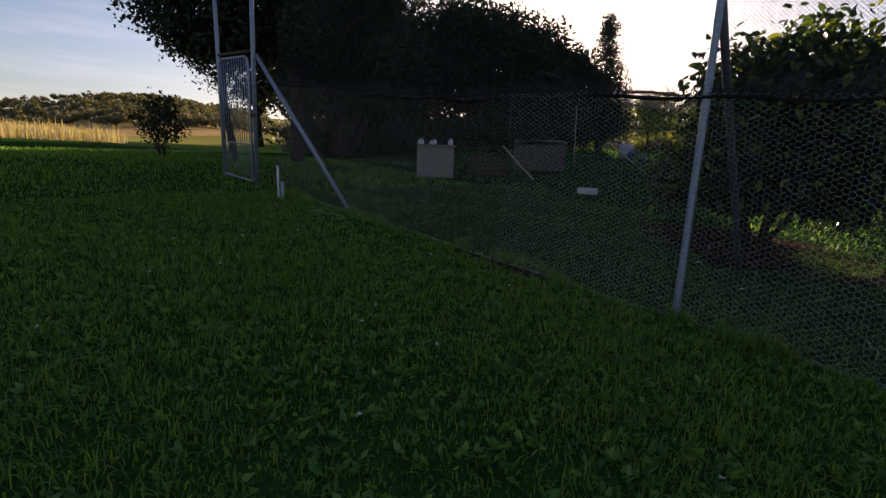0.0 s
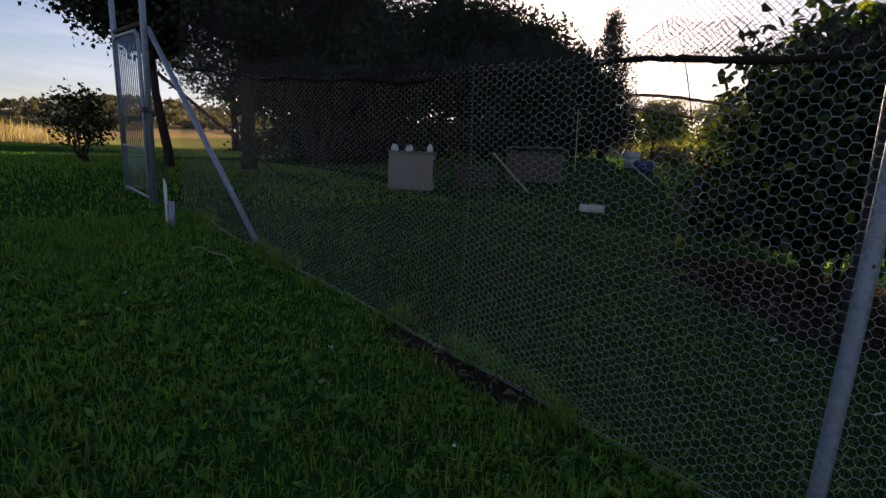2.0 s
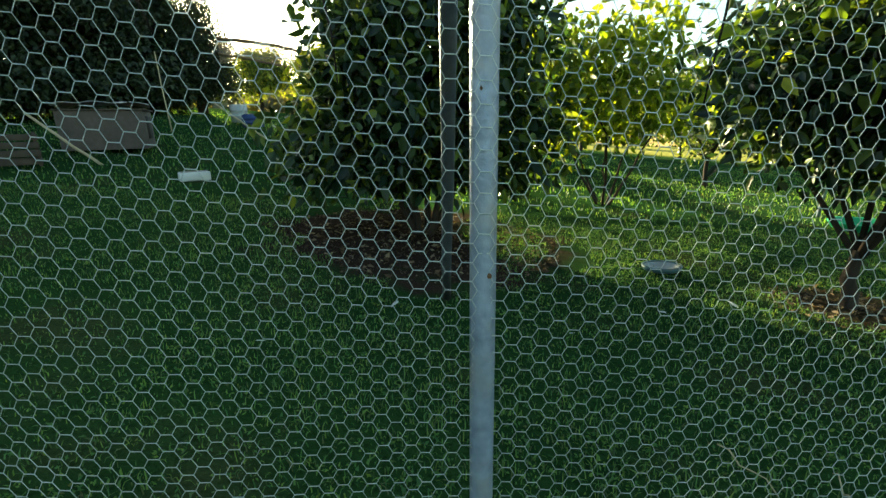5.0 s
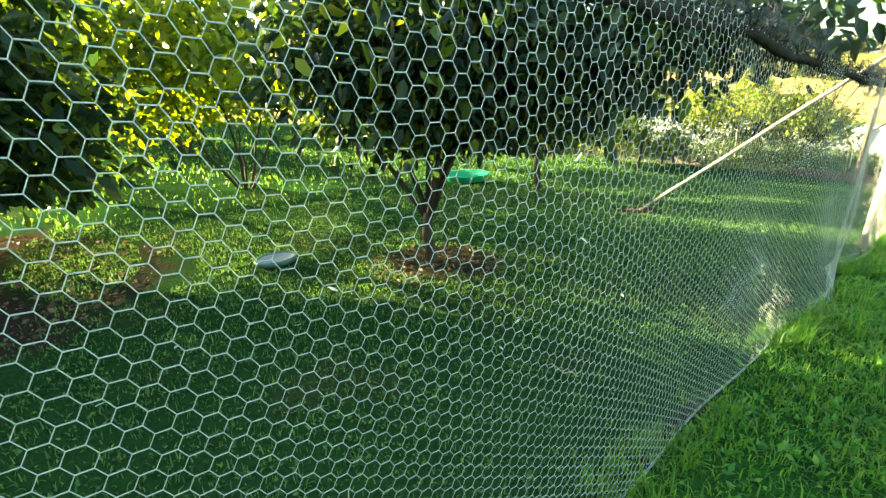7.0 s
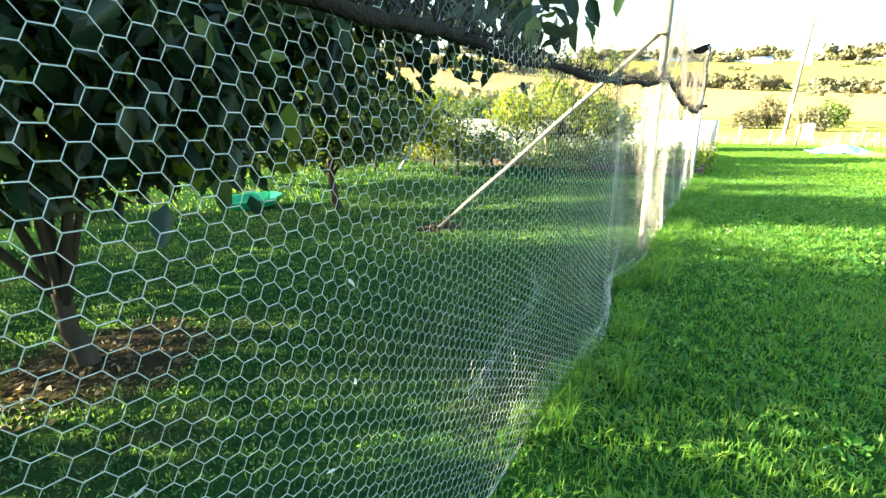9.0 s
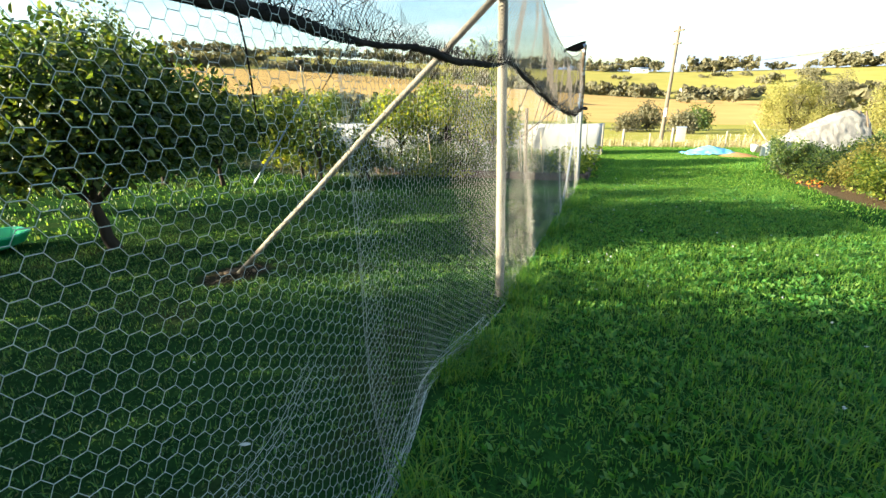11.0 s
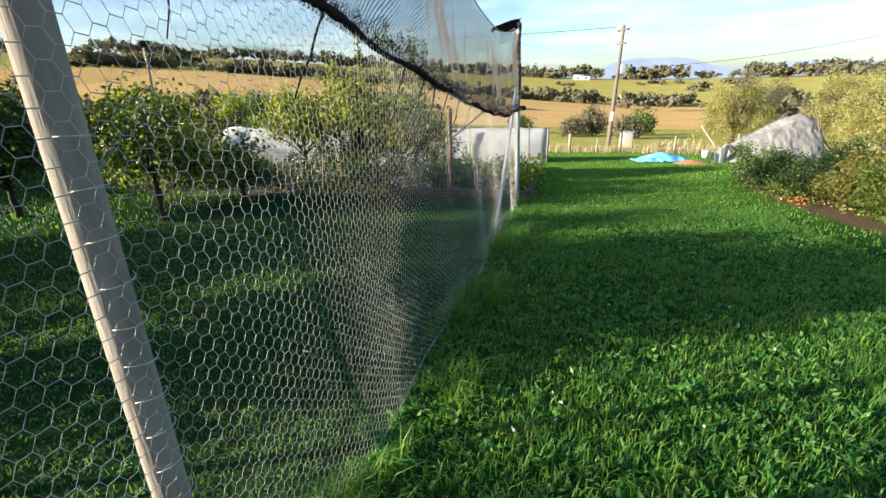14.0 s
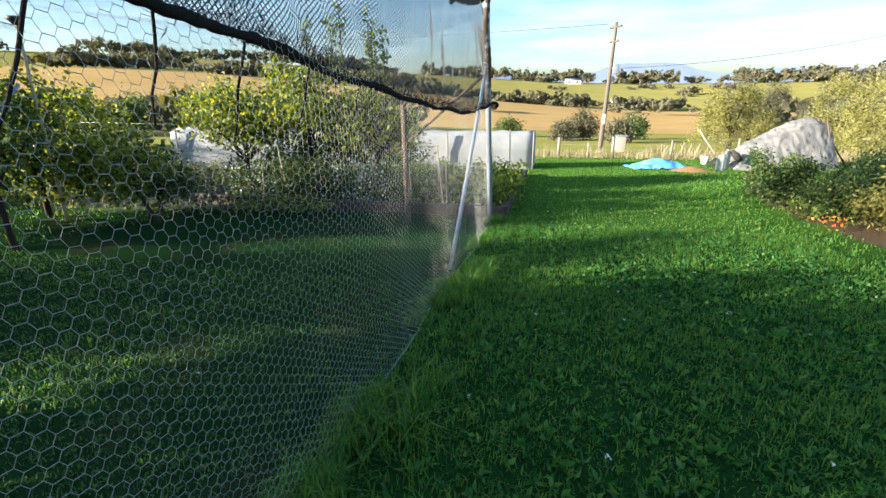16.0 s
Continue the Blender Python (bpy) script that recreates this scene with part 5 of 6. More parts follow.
# Unseen trees at x 15.8 and 18.8 are added to shade the row cover
for i, (px, py, hh) in enumerate(((-3.6, 25.0, 2.3), (0.5, 27.0, 2.7), (3.0, 27.0, 3.0), (6.0, 26.0, 3.6), (9.5, 27.0, 5.9), (7.3, 28.5, 5.2), (12.2, 28.0, 5.5), (-6.6, 29.0, 4.3), (15.8, 27.0, 5.2), (18.8, 29.0, 5.0), (-9.6, 27.0, 3.3))):
    tree("garden_tree", "mid-sized leafy tree beyond the run, in a row partly added for shade", px, py, 1.1, 0.09,
         lumps([(0, 0, hh * 0.52, 1.9, 1.8, hh * 0.36), (0.4, 0, hh * 0.78, 1.2, 1.2, hh * 0.2)], 40, 0.4, 0.8, 160 + i), 620, 18, 0.15, 0.32, (M_LEAF_FRUIT, M_LEAF_YEL, M_LEAF_FRUIT)[i % 3], 60 + i, fine=False, spread=0.2, shell=0.2, group="trees beyond the run", facing=0.8)
tree("shrub", "small dark shrub standing alone on the lawn", -12.3, -0.1, 0.5, 0.03, [(0, 0, 0.85, 0.55, 0.55, 0.55), (0.1, 0.1, 1.25, 0.3, 0.3, 0.3)], 110, 14, 0.09, 0.3, M_LEAF_DARK, 49, "shrub", stems=4, fork=0.2, fine=False, shell=0.3)


# ---- kitchen garden past the run ----
def white_tunnel():
    root = thing("row_cover_tunnel", 28.1, -0.35, None, "long white shade cloth cover over garden rows", "row cover")
    z0 = G(28.1, -0.35)
    bm = bmesh.new()
    prof = [(-0.75, 0.0), (-0.72, 0.7), (-0.66, 1.32), (-0.3, 1.42), (0.3, 1.42), (0.66, 1.32), (0.75, 0.6), (0.78, 0.0)]
    rows = []
    n = 40
    for i in range(n + 1):
        y = 12.7 * i / n
        sag = 0.03 * abs(math.sin(i * math.pi / 4))
        gz = G(28.1 - y * 0.3, y - 0.35) - z0
        rows.append([bm.verts.new((px - y * 0.3 + 0.02 * math.sin(i * 1.7 + j), y, gz + pz * (1 - sag * (1 if pz > 1 else 0)) + 0.015 * math.sin(i * 2.3 + j * 1.1))) for j, (px, pz) in enumerate(prof)])
    for a, b in zip(rows, rows[1:]):
        for j in range(len(prof) - 1):
            bm.faces.new((a[j], a[j + 1], b[j + 1], b[j]))
    bm.faces.new(rows[0])
    bm.faces.new(rows[-1][::-1])
    part("cover", bm, M_TUNNEL, root)
    for i in range(5):
        y = 0.02 + i * 3.1
        gz = G(28.1 - y * 0.3, y - 0.35) - z0
        part("stake", tube(bmesh.new(), [(-0.8 - y * 0.3, y, gz - 0.1), (-0.78 - y * 0.3, y, gz + 1.45)], 0.03, 8), M_POST, root)


white_tunnel()


def garden_bed():
    root = thing("raised_bed", 18.1, -0.2, None, "timber-edged vegetable bed on sloping ground", "garden bed")
    z0 = G(18.1, -0.2)
    for y0, y1 in ((0.0, 2.2), (2.25, 4.5), (4.55, 6.8)):
        bm = bmesh.new()
        slab(bm, 0, (y0 + y1) / 2, 0.09, 0.1, y1 - y0, 0.24, 0.012)
        part("sleeper", bm, M_SLEEPER, root)
    for x0, x1 in ((0.1, 2.4), (2.45, 4.8), (4.85, 7.2)):
        bm = bmesh.new()
        slab(bm, 0, 0, 0, x1 - x0, 0.1, 0.24, 0.012)
        ob = part("sleeper", bm, M_SLEEPER, root)
        ob.matrix_basis = pose((x0 + x1) / 2, 0, 0.09 - 0.066 * (x0 + x1) / 2, 0, 3.8, 0)
    for i in range(16):
        rr = random.Random(200 + i)
        x, y = rr.uniform(0.3, 6.8), rr.uniform(0.1, 6.0)
        gz = -0.066 * x
        h = rr.uniform(0.8, 1.6)
        part("stake", tube(bmesh.new(), [(x, y, gz - 0.1), (x + rr.uniform(-0.15, 0.15), y + rr.uniform(-0.15, 0.15), gz + h)], 0.014, 6), M_TERRA, root)


garden_bed()


def bed_plants(name, label, n, box, hgt, leaf, m, seed, cat="plants", clump=True):
    rng = np.random.default_rng(seed)
    x = rng.uniform(box[0], box[1], n)
    y = rng.uniform(box[2], box[3], n)
    h = hgt * (0.4 + 0.8 * rng.random(n))
    per = 30
    px = np.repeat(x, per) + rng.normal(0, 0.13, n * per)
    py = np.repeat(y, per) + rng.normal(0, 0.13, n * per)
    pz = land(px, py) + np.repeat(h, per) * rng.random(n * per) ** 0.7 + 0.02
    pts = np.stack([px, py, pz], 1)
    way = rng.normal(size=pts.shape)
    way[:, 2] += 0.3
    v, f = leaf_arrays(pts, way, leaf * (0.6 + 0.8 * rng.random(len(pts))), 0.28, rng, False)
    return tagged(arrays(name, v, f, m), label, cat, kind="stuff")


bed_plants("vegetable_rows", "mixed leafy vegetables growing in the timber-edged bed", 200, (18.3, 26.0, 0.0, 6.2), 0.45, 0.11, M_LEAF_FRUIT, 71)
bed_plants("vegetable_rows", "taller yellowing plants at the edge of the bed", 30, (18.3, 21.5, -0.3, 0.7), 0.8, 0.12, M_LEAF_YEL, 72)
bed_plants("undergrowth", "low grey-green weeds under the fruit trees", 260, (16.6, 23.5, 5.0, 13.0), 0.42, 0.08, M_LEAF_GREY, 74)
bed_plants("white_flowers", "pale flower heads above the dark leaves", 14, (18.3, 19.4, 2.4, 6.2), 0.85, 0.05, M_PETAL, 73, "flowers")

# ---- garden bed beyond the lawn ----
bed_rng = random.Random(55)
for i, (px, py, rr_, hh, lm, sd) in enumerate(((16.6, -6.3, 0.8, 0.85, M_LEAF_SHRUB, 81), (18.2, -6.5, 0.8, 0.95, M_LEAF_OCHRE, 82), (19.4, -6.1, 0.65, 0.8, M_LEAF_FRUIT, 83), (20.9, -5.9, 0.8, 1.0, M_LEAF_FRUIT, 84), (15.3, -6.4, 0.6, 0.55, M_LEAF_SHRUB, 85), (17.8, -8.3, 1.0, 1.25, M_LEAF_SHRUB, 86), (20.4, -7.6, 1.0, 1.1, M_LEAF_FRUIT, 87), (16.3, -8.3, 1.0, 1.1, M_LEAF_YEL, 88), (22.3, -6.4, 0.6, 0.6, M_LEAF_YEL, 89))):
    sprays = [(0, 0, hh * 0.42, rr_ * 0.9, rr_ * 0.8, hh * 0.42)]
    sprays += [(bed_rng.uniform(-0.7, 0.7) * rr_, bed_rng.uniform(-0.7, 0.7) * rr_, hh * bed_rng.uniform(0.6, 1.05), 0.22 * rr_, 0.22 * rr_, hh * 0.2) for _ in range(7)]
    tree("garden_shrub", "leafy garden shrub in a mulched bed", px, py, 0.35, 0.02, sprays,
         420, 13, 0.062, 0.32, lm, sd, "shrub", stems=6, fork=0.4, fine=False, shell=0.3, group="shrubs in the mulched bed")
bed_plants("dry_perennials", "browning perennials at the edge of the bed", 12, (18.3, 19.6, -5.9, -5.5), 0.5, 0.06, M_LEAF_YEL, 75)
bed_plants("orange_flowers", "orange flowers at the edge of the bed", 1, (17.9, 18.4, -5.75, -5.6), 0.3, 0.05, M_ORANGE, 76, "flowers")


# ---- far end of the lawn ----
def tarp_shelter():
    root = thing("tarp_shelter", 30.0, -9.2, None, "lumpy shelter covered in weathered grey and white tarpaulin", "shelter", turn=22)
    # the ridge climbs from the low end to a peak near the open end; the sheet hangs from it in taut creased slopes
    bm = bmesh.new()
    n, m = 84, 64
    grid = []
    for i in range(n + 1):
        w = i / n
        ridge = float(np.interp(w, (0, 0.1, 0.3, 0.5, 0.7, 0.86, 1.0), (0.5, 0.72, 1.05, 1.45, 1.8, 1.92, 1.82)))
        half = float(np.interp(w, (0, 0.3, 0.8, 1.0), (0.8, 1.25, 1.4, 1.3)))
        row = []
        for j in range(m + 1):
            a = -1 + 2 * j / m
            k = abs(a)
            drape = 1 - 0.28 * k ** 0.8 if k < 0.3 else (1 - 0.28 * 0.3 ** 0.8) * (1 - ((k - 0.3) / 0.7) ** 1.15)
            p = Vector((a * 2.0, w * 4.4, 1.7))
            crease = abs(noise.noise(Vector((a * 3.0 + w * 9.0, w * 22.0 - k * 11.0, 0.4)))) + 0.6 * abs(noise.noise(Vector((k * 4.0 - w * 5.0, w * 30.0 + k * 9.0, 2.0))))
            z = ridge * drape + 0.04 * noise.noise(p * 1.3) * (1 - k) - 0.085 * crease * (1 - 0.5 * k)
            x = a * half + 0.09 * noise.noise(p * 1.7) + 0.05 * noise.noise(p * 5.0)
            row.append(bm.verts.new((x, 2.0 - 4.0 * w + 0.08 * noise.noise(p * 2.2), max(0.0, z))))
        grid.append(row)
    for r0, r1 in zip(grid, grid[1:]):
        for j in range(m):
            bm.faces.new((r0[j], r0[j + 1], r1[j + 1], r1[j]))
    bmesh.ops.solidify(bm, geom=bm.faces[:], thickness=0.02)
    part("tarpaulin", bm, M_TARP, root)
    for x0, y0, x1, y1 in ((-1.0, -2.05, -0.5, -1.75), (0.4, -2.9, 0.0, -1.7), (-0.7, -3.0, -0.1, -1.75)):
        part("pole", tube(bmesh.new(), [(x0, y0, -0.05), (x1, y1, 1.85)], 0.03, 8), M_DARKPOST, root)
    bm = bmesh.new()
    bmesh.ops.create_grid(bm, x_segments=10, y_segments=10, size=0.5)
    for v in bm.verts:
        u, k = v.co.x + 0.5, v.co.y + 0.5
        v.co = Vector((-0.5 - 0.25 * u + 0.07 * math.sin(u * 9), 2.0 + 0.75 * u, k * (0.9 - 0.6 * abs(u - 0.3))))
    bmesh.ops.solidify(bm, geom=bm.faces[:], thickness=0.015)
    part("flap", bm, M_PLASTIC, root, "white flap hanging at the end")
    # solid dark plug in place of the shade under the sheet
    bm = bmesh.new()
    tube(bm, [(-0.75, 1.8, 0.45), (-0.7, 1.95, 0.62), (-0.6, 2.1, 0.8)], [0.1, 0.13, 0.06], 8)
    part("gap", bm, M_DARK, root, "dark plug for the shaded gap under the tarpaulin")


tarp_shelter()


def blue_tarp():
    bm = bmesh.new()
    bmesh.ops.create_grid(bm, x_segments=30, y_segments=30, size=1.0)
    for v in bm.verts:
        p = v.co * 2.3
        r = v.co.length
        h = 0.34 * max(0, 1 - r) + 0.14 * abs(noise.noise(p + Vector((3, 1, 0)))) + 0.05 * noise.noise(p * 3)
        v.co = Vector((v.co.x * 0.8 + 0.12 * noise.noise(p * 0.8), v.co.y * 1.1 + 0.12 * noise.noise(p * 0.7 + Vector((5, 0, 0))), max(0.0, h)))
    bmesh.ops.solidify(bm, geom=bm.faces[:], thickness=0.012)
    ob = part("blue_tarp", bm, M_BLUETARP, None)
    ob.matrix_basis = pose(28.9, -5.05, G(28.9, -5.05) + 0.03, 0, 4, 10)
    tagged(ob, "crumpled sky-blue tarpaulin dropped on the lawn", "tarpaulin")


blue_tarp()


def far_fence():
    root = thing("wire_fence", 33.6, -1.35, None, "old timber post and wire fence across the lawn end", "fence")
    z0 = G(33.6, -1.35)
    ys = [-1.35, -3.95, -2.8, 1.2, 4.0, 7.0, -6.6, -9.5, -12.5, -16.0]
    for i, y in enumerate(ys):
        x = 0.15 * (i % 3)
        h = (1.0, 1.05, 0.75, 0.85, 1.1, 1.0, 0.9, 1.0, 1.1, 1.0)[i]
        r = 0.07 if i < 2 else 0.04
        gz = G(33.6 + x, y) - z0
        part("post", tube(bmesh.new(), [(x, y + 1.35, gz - 0.2), (x + 0.02, y + 1.35, gz + h)], [r * 1.05, r], 10), M_POST, root)
    for k in (0.35, 0.65, 0.95):
        part("wire", tube(bmesh.new(), [(0.1, y + 1.35, G(33.7, y) - z0 + k) for y in (7, 4, 1.2, -1.35, -3.95, -6.6, -9.5, -12.5, -16)], 0.0025, 4), M_WIRE, root)


far_fence()


def soil_heap():
    bm = bmesh.new()
    bmesh.ops.create_grid(bm, x_segments=18, y_segments=18, size=1.0)
    for v in bm.verts:
        r = v.co.length
        z = 0.16 * max(0, 1 - r) ** 0.7 + 0.05 * abs(noise.noise(v.co * 4)) * max(0, 1.2 - r) - 0.03
        v.co = Vector((v.co.x * 0.55, v.co.y * 0.75, z))
    bmesh.ops.solidify(bm, geom=bm.faces[:], thickness=0.03)
    ob = part("soil_heap", bm, M_CLAY, None)
    ob.matrix_basis = pose(28.0, -6.0, G(28.0, -6.0) + 0.02, 0, 4, 15)
    tagged(ob, "low heap of orange-brown clay soil on the lawn", "soil heap")


def bucket():
    root = thing("bucket", 31.0, -7.35, None, "small white plastic bucket beside the shelter", "bucket")
    part("pail", tube(bmesh.new(), [(0, 0, 0), (0, 0, 0.3), (0, 0, 0.33)], [0.13, 0.17, 0.18], 16), M_PLASTIC, root)
    a = np.linspace(0, math.pi, 9)
    part("handle", tube(bmesh.new(), [(0.18 * math.cos(q), 0.03, 0.31 + 0.1 * math.sin(q)) for q in a], 0.006, 5), M_GALV, root)


soil_heap()
bucket()


def farm_shed(yaw, r, w, d, h, label):
    x, y = 9.5 - r * math.sin(radians(yaw)), -1.0 + r * math.cos(radians(yaw))
    root = thing("farm_shed", x, y, None, label, "shed", "far farm sheds", turn=yaw + 8)
    bm = bmesh.new()
    slab(bm, 0, 0, h / 2 - 0.5, w, d, h + 1, 0.05)
    part("wall", bm, M_PLASTIC, root)
    bm = bmesh.new()
    ends = []
    for sx in (-w / 2 - 0.4, w / 2 + 0.4):
        ends.append([bm.verts.new((sx, -d / 2 - 0.5, h)), bm.verts.new((sx, 0, h + d * 0.28)), bm.verts.new((sx, d / 2 + 0.5, h)), bm.verts.new((sx, 0, h - 0.1))])
    for k in range(4):
        bm.faces.new((ends[0][k], ends[0][(k + 1) % 4], ends[1][(k + 1) % 4], ends[1][k]))
    bm.faces.new(ends[0])
    bm.faces.new(ends[1][::-1])
    part("roof", bm, M_GALV, root)
    for k in (-0.25, 0.25):
        # dark slabs put for the shade in the doorways
        bm = bmesh.new()
        slab(bm, k * w, -d / 2 - 0.03, h * 0.5, w * 0.16, 0.1, h * 0.5, 0.02)
        part("doorway", bm, M_DARK, root)


farm_shed(-91.9, 985, 30, 14, 6, "long pale farm shed on the far hill")
farm_shed(-96.7, 640, 10, 8, 5, "small pale farm shed among the far trees")


def picket_pile():
    rng = random.Random(33)
    for i in range(14):
        x, y = 34.6 + rng.uniform(-0.5, 0.6), -8.0 + i * 0.16
        bm = bmesh.new()
        slab(bm, 0, 0, 0.36, 0.05, 0.025, 0.75, 0.006)
        ob = part("picket", bm, M_POST, None)
        ob.matrix_basis = pose(x, y, G(x, y) - 0.02, rng.uniform(-35, 35), rng.uniform(-15, 15), rng.uniform(-20, 20))
        tagged(ob, "leaning grey-white timber picket at the lawn end", "picket", "pickets at the lawn end")


picket_pile()
prop("leaning_pole", (34.5, -9.0), (35.2, -8.1, -1.35), 0.05, M_POST, "bleached pole leaning by the fence")


def utility_pole():
    root = thing("utility_pole", 36.6, -3.6, None, "leaning grey timber power pole with crossarms", "utility pole")
    n = 8
    top = Vector((0.7, -0.3, 6.75))
    part("pole", tube(bmesh.new(), [top * (i / n) + Vector((0, 0, -0.3 * (1 - i / n))) for i in range(n + 1)], [0.135 - 0.055 * i / n for i in range(n + 1)], 14), M_OLDPOLE, root)
    for k, ln in ((0.965, 1.0), (0.86, 0.75)):
        c = top * k
        bm = bmesh.new()
        slab(bm, c.x, c.y, c.z, 0.09, ln, 0.09, 0.01, -62)
        arm = part("crossarm", bm, M_DARKPOST, root)
        for s in (-0.8, 0.0, 0.8):
            part("insulator", tube(bmesh.new(), [(c.x + 0.88 * s * ln / 2, c.y + 0.47 * s * ln / 2, c.z + dz) for dz in (0.04, 0.12, 0.2)], [0.03, 0.06, 0.03], 8), M_PLASTIC, arm)
    bm = bmesh.new()
    c = top * 0.66
    slab(bm, c.x - 0.08, c.y - 0.26, c.z, 0.3, 0.3, 0.5, 0.03)
    part("transformer_box", bm, M_GALV, root)
    bm = bmesh.new()
    slab(bm, top.x * 0.22 - 0.17, top.y * 0.22, 1.9, 0.02, 0.16, 0.5, 0.004)
    part("plate", bm, M_PLASTIC, root, "pale plate fixed to the pole")
    for up, dy, dip, end in ((0.64, -0.1, 1.2, Vector((10.0, -30.0, 10.0))), (0.965, 0.4, 1.6, Vector((30.0, 90.0, 14.0)))):
        p0 = top * up + Vector((0, dy, 0.15))
        pts = []
        for i in range(25):
            k = i / 24
            q = p0.lerp(end, k)
            q.z -= dip * 4 * k * (1 - k)
            pts.append(q)
        part("power_line", tube(bmesh.new(), pts, 0.014, 4), M_BLACK, root)


utility_pole()


def white_tank():
    root = thing("white_cabinet", 39.0, -5.0, None, "pale metal cabinet standing past the lawn", "cabinet")
    bm = bmesh.new()
    slab(bm, 0, 0, 0.45, 0.55, 0.55, 0.95, 0.03)
    part("body", bm, M_BOARD, root)
    bm = bmesh.new()
    slab(bm, 0, 0, 0.95, 0.62, 0.62, 0.05, 0.015)
    part("lid", bm, M_GALV, root)


white_tank()

for i, (px, py, hh, rr_, lm, sd) in enumerate(((43.0, -12.2, 3.9, 2.3, M_LEAF_SILVER, 91), (49.0, -15.5, 5.2, 2.3, M_LEAF_WOOD, 92), (41.0, -17.5, 4.2, 2.5, M_LEAF_SILVER, 93), (35.5, -16.8, 4.9, 2.0, M_LEAF_SILVER, 94), (55.0, -24.0, 5.0, 3.4, M_LEAF_WOOD, 95), (44.0, -24.0, 5.2, 3.0, M_LEAF_SILVER, 96))):
    wat = random.Random(sd)
    boughs = [(0, 0, hh * 0.42, rr_ * 0.8, rr_ * 0.75, hh * 0.36)]
    for _ in range(22):
        wa, wz = wat.uniform(0, 2 * math.pi), wat.uniform(0.15, 0.9)
        wr = rr_ * (1.0 - 0.55 * wz ** 2) * wat.uniform(0.6, 1.0)
        boughs.append((wr * math.cos(wa), wr * math.sin(wa), hh * wz, rr_ * wat.uniform(0.16, 0.3), rr_ * wat.uniform(0.16, 0.3), hh * wat.uniform(0.1, 0.16)))
    tree("wattle_tree", "feathery pale yellow-green wattle tree", px, py, 1.2, 0.12, boughs,
         760, 26, 0.1, 0.24, lm, sd, fine=False, spread=0.15, shell=0.25, droop=0.25, limbs=10, group="trees beyond the lawn", facing=1.2)
for i, (px, py, hh, rr_) in enumerate(((58.0, -4.0, 2.7, 1.3), (60.0, -9.0, 2.4, 1.2), (56.0, -2.0, 1.5, 1.0), (64.0, 4.0, 2.0, 1.5), (52.0, -6.6, 1.6, 1.0))):
    tree("paddock_bush", "round dark bush at the edge of the paddock", px, py, 0.5, 0.08,
         [(0, 0, hh * 0.5, rr_, rr_, hh * 0.46), (0.3, 0.2, hh * 0.72, rr_ * 0.6, rr_ * 0.6, hh * 0.3)], 160, 14, 0.24, 0.3, M_LEAF_FRUIT if i % 2 else M_LEAF_WOOD, 101 + i, "bush", fine=False, spread=0.3, shell=0.4, group="bushes at the paddock edge")


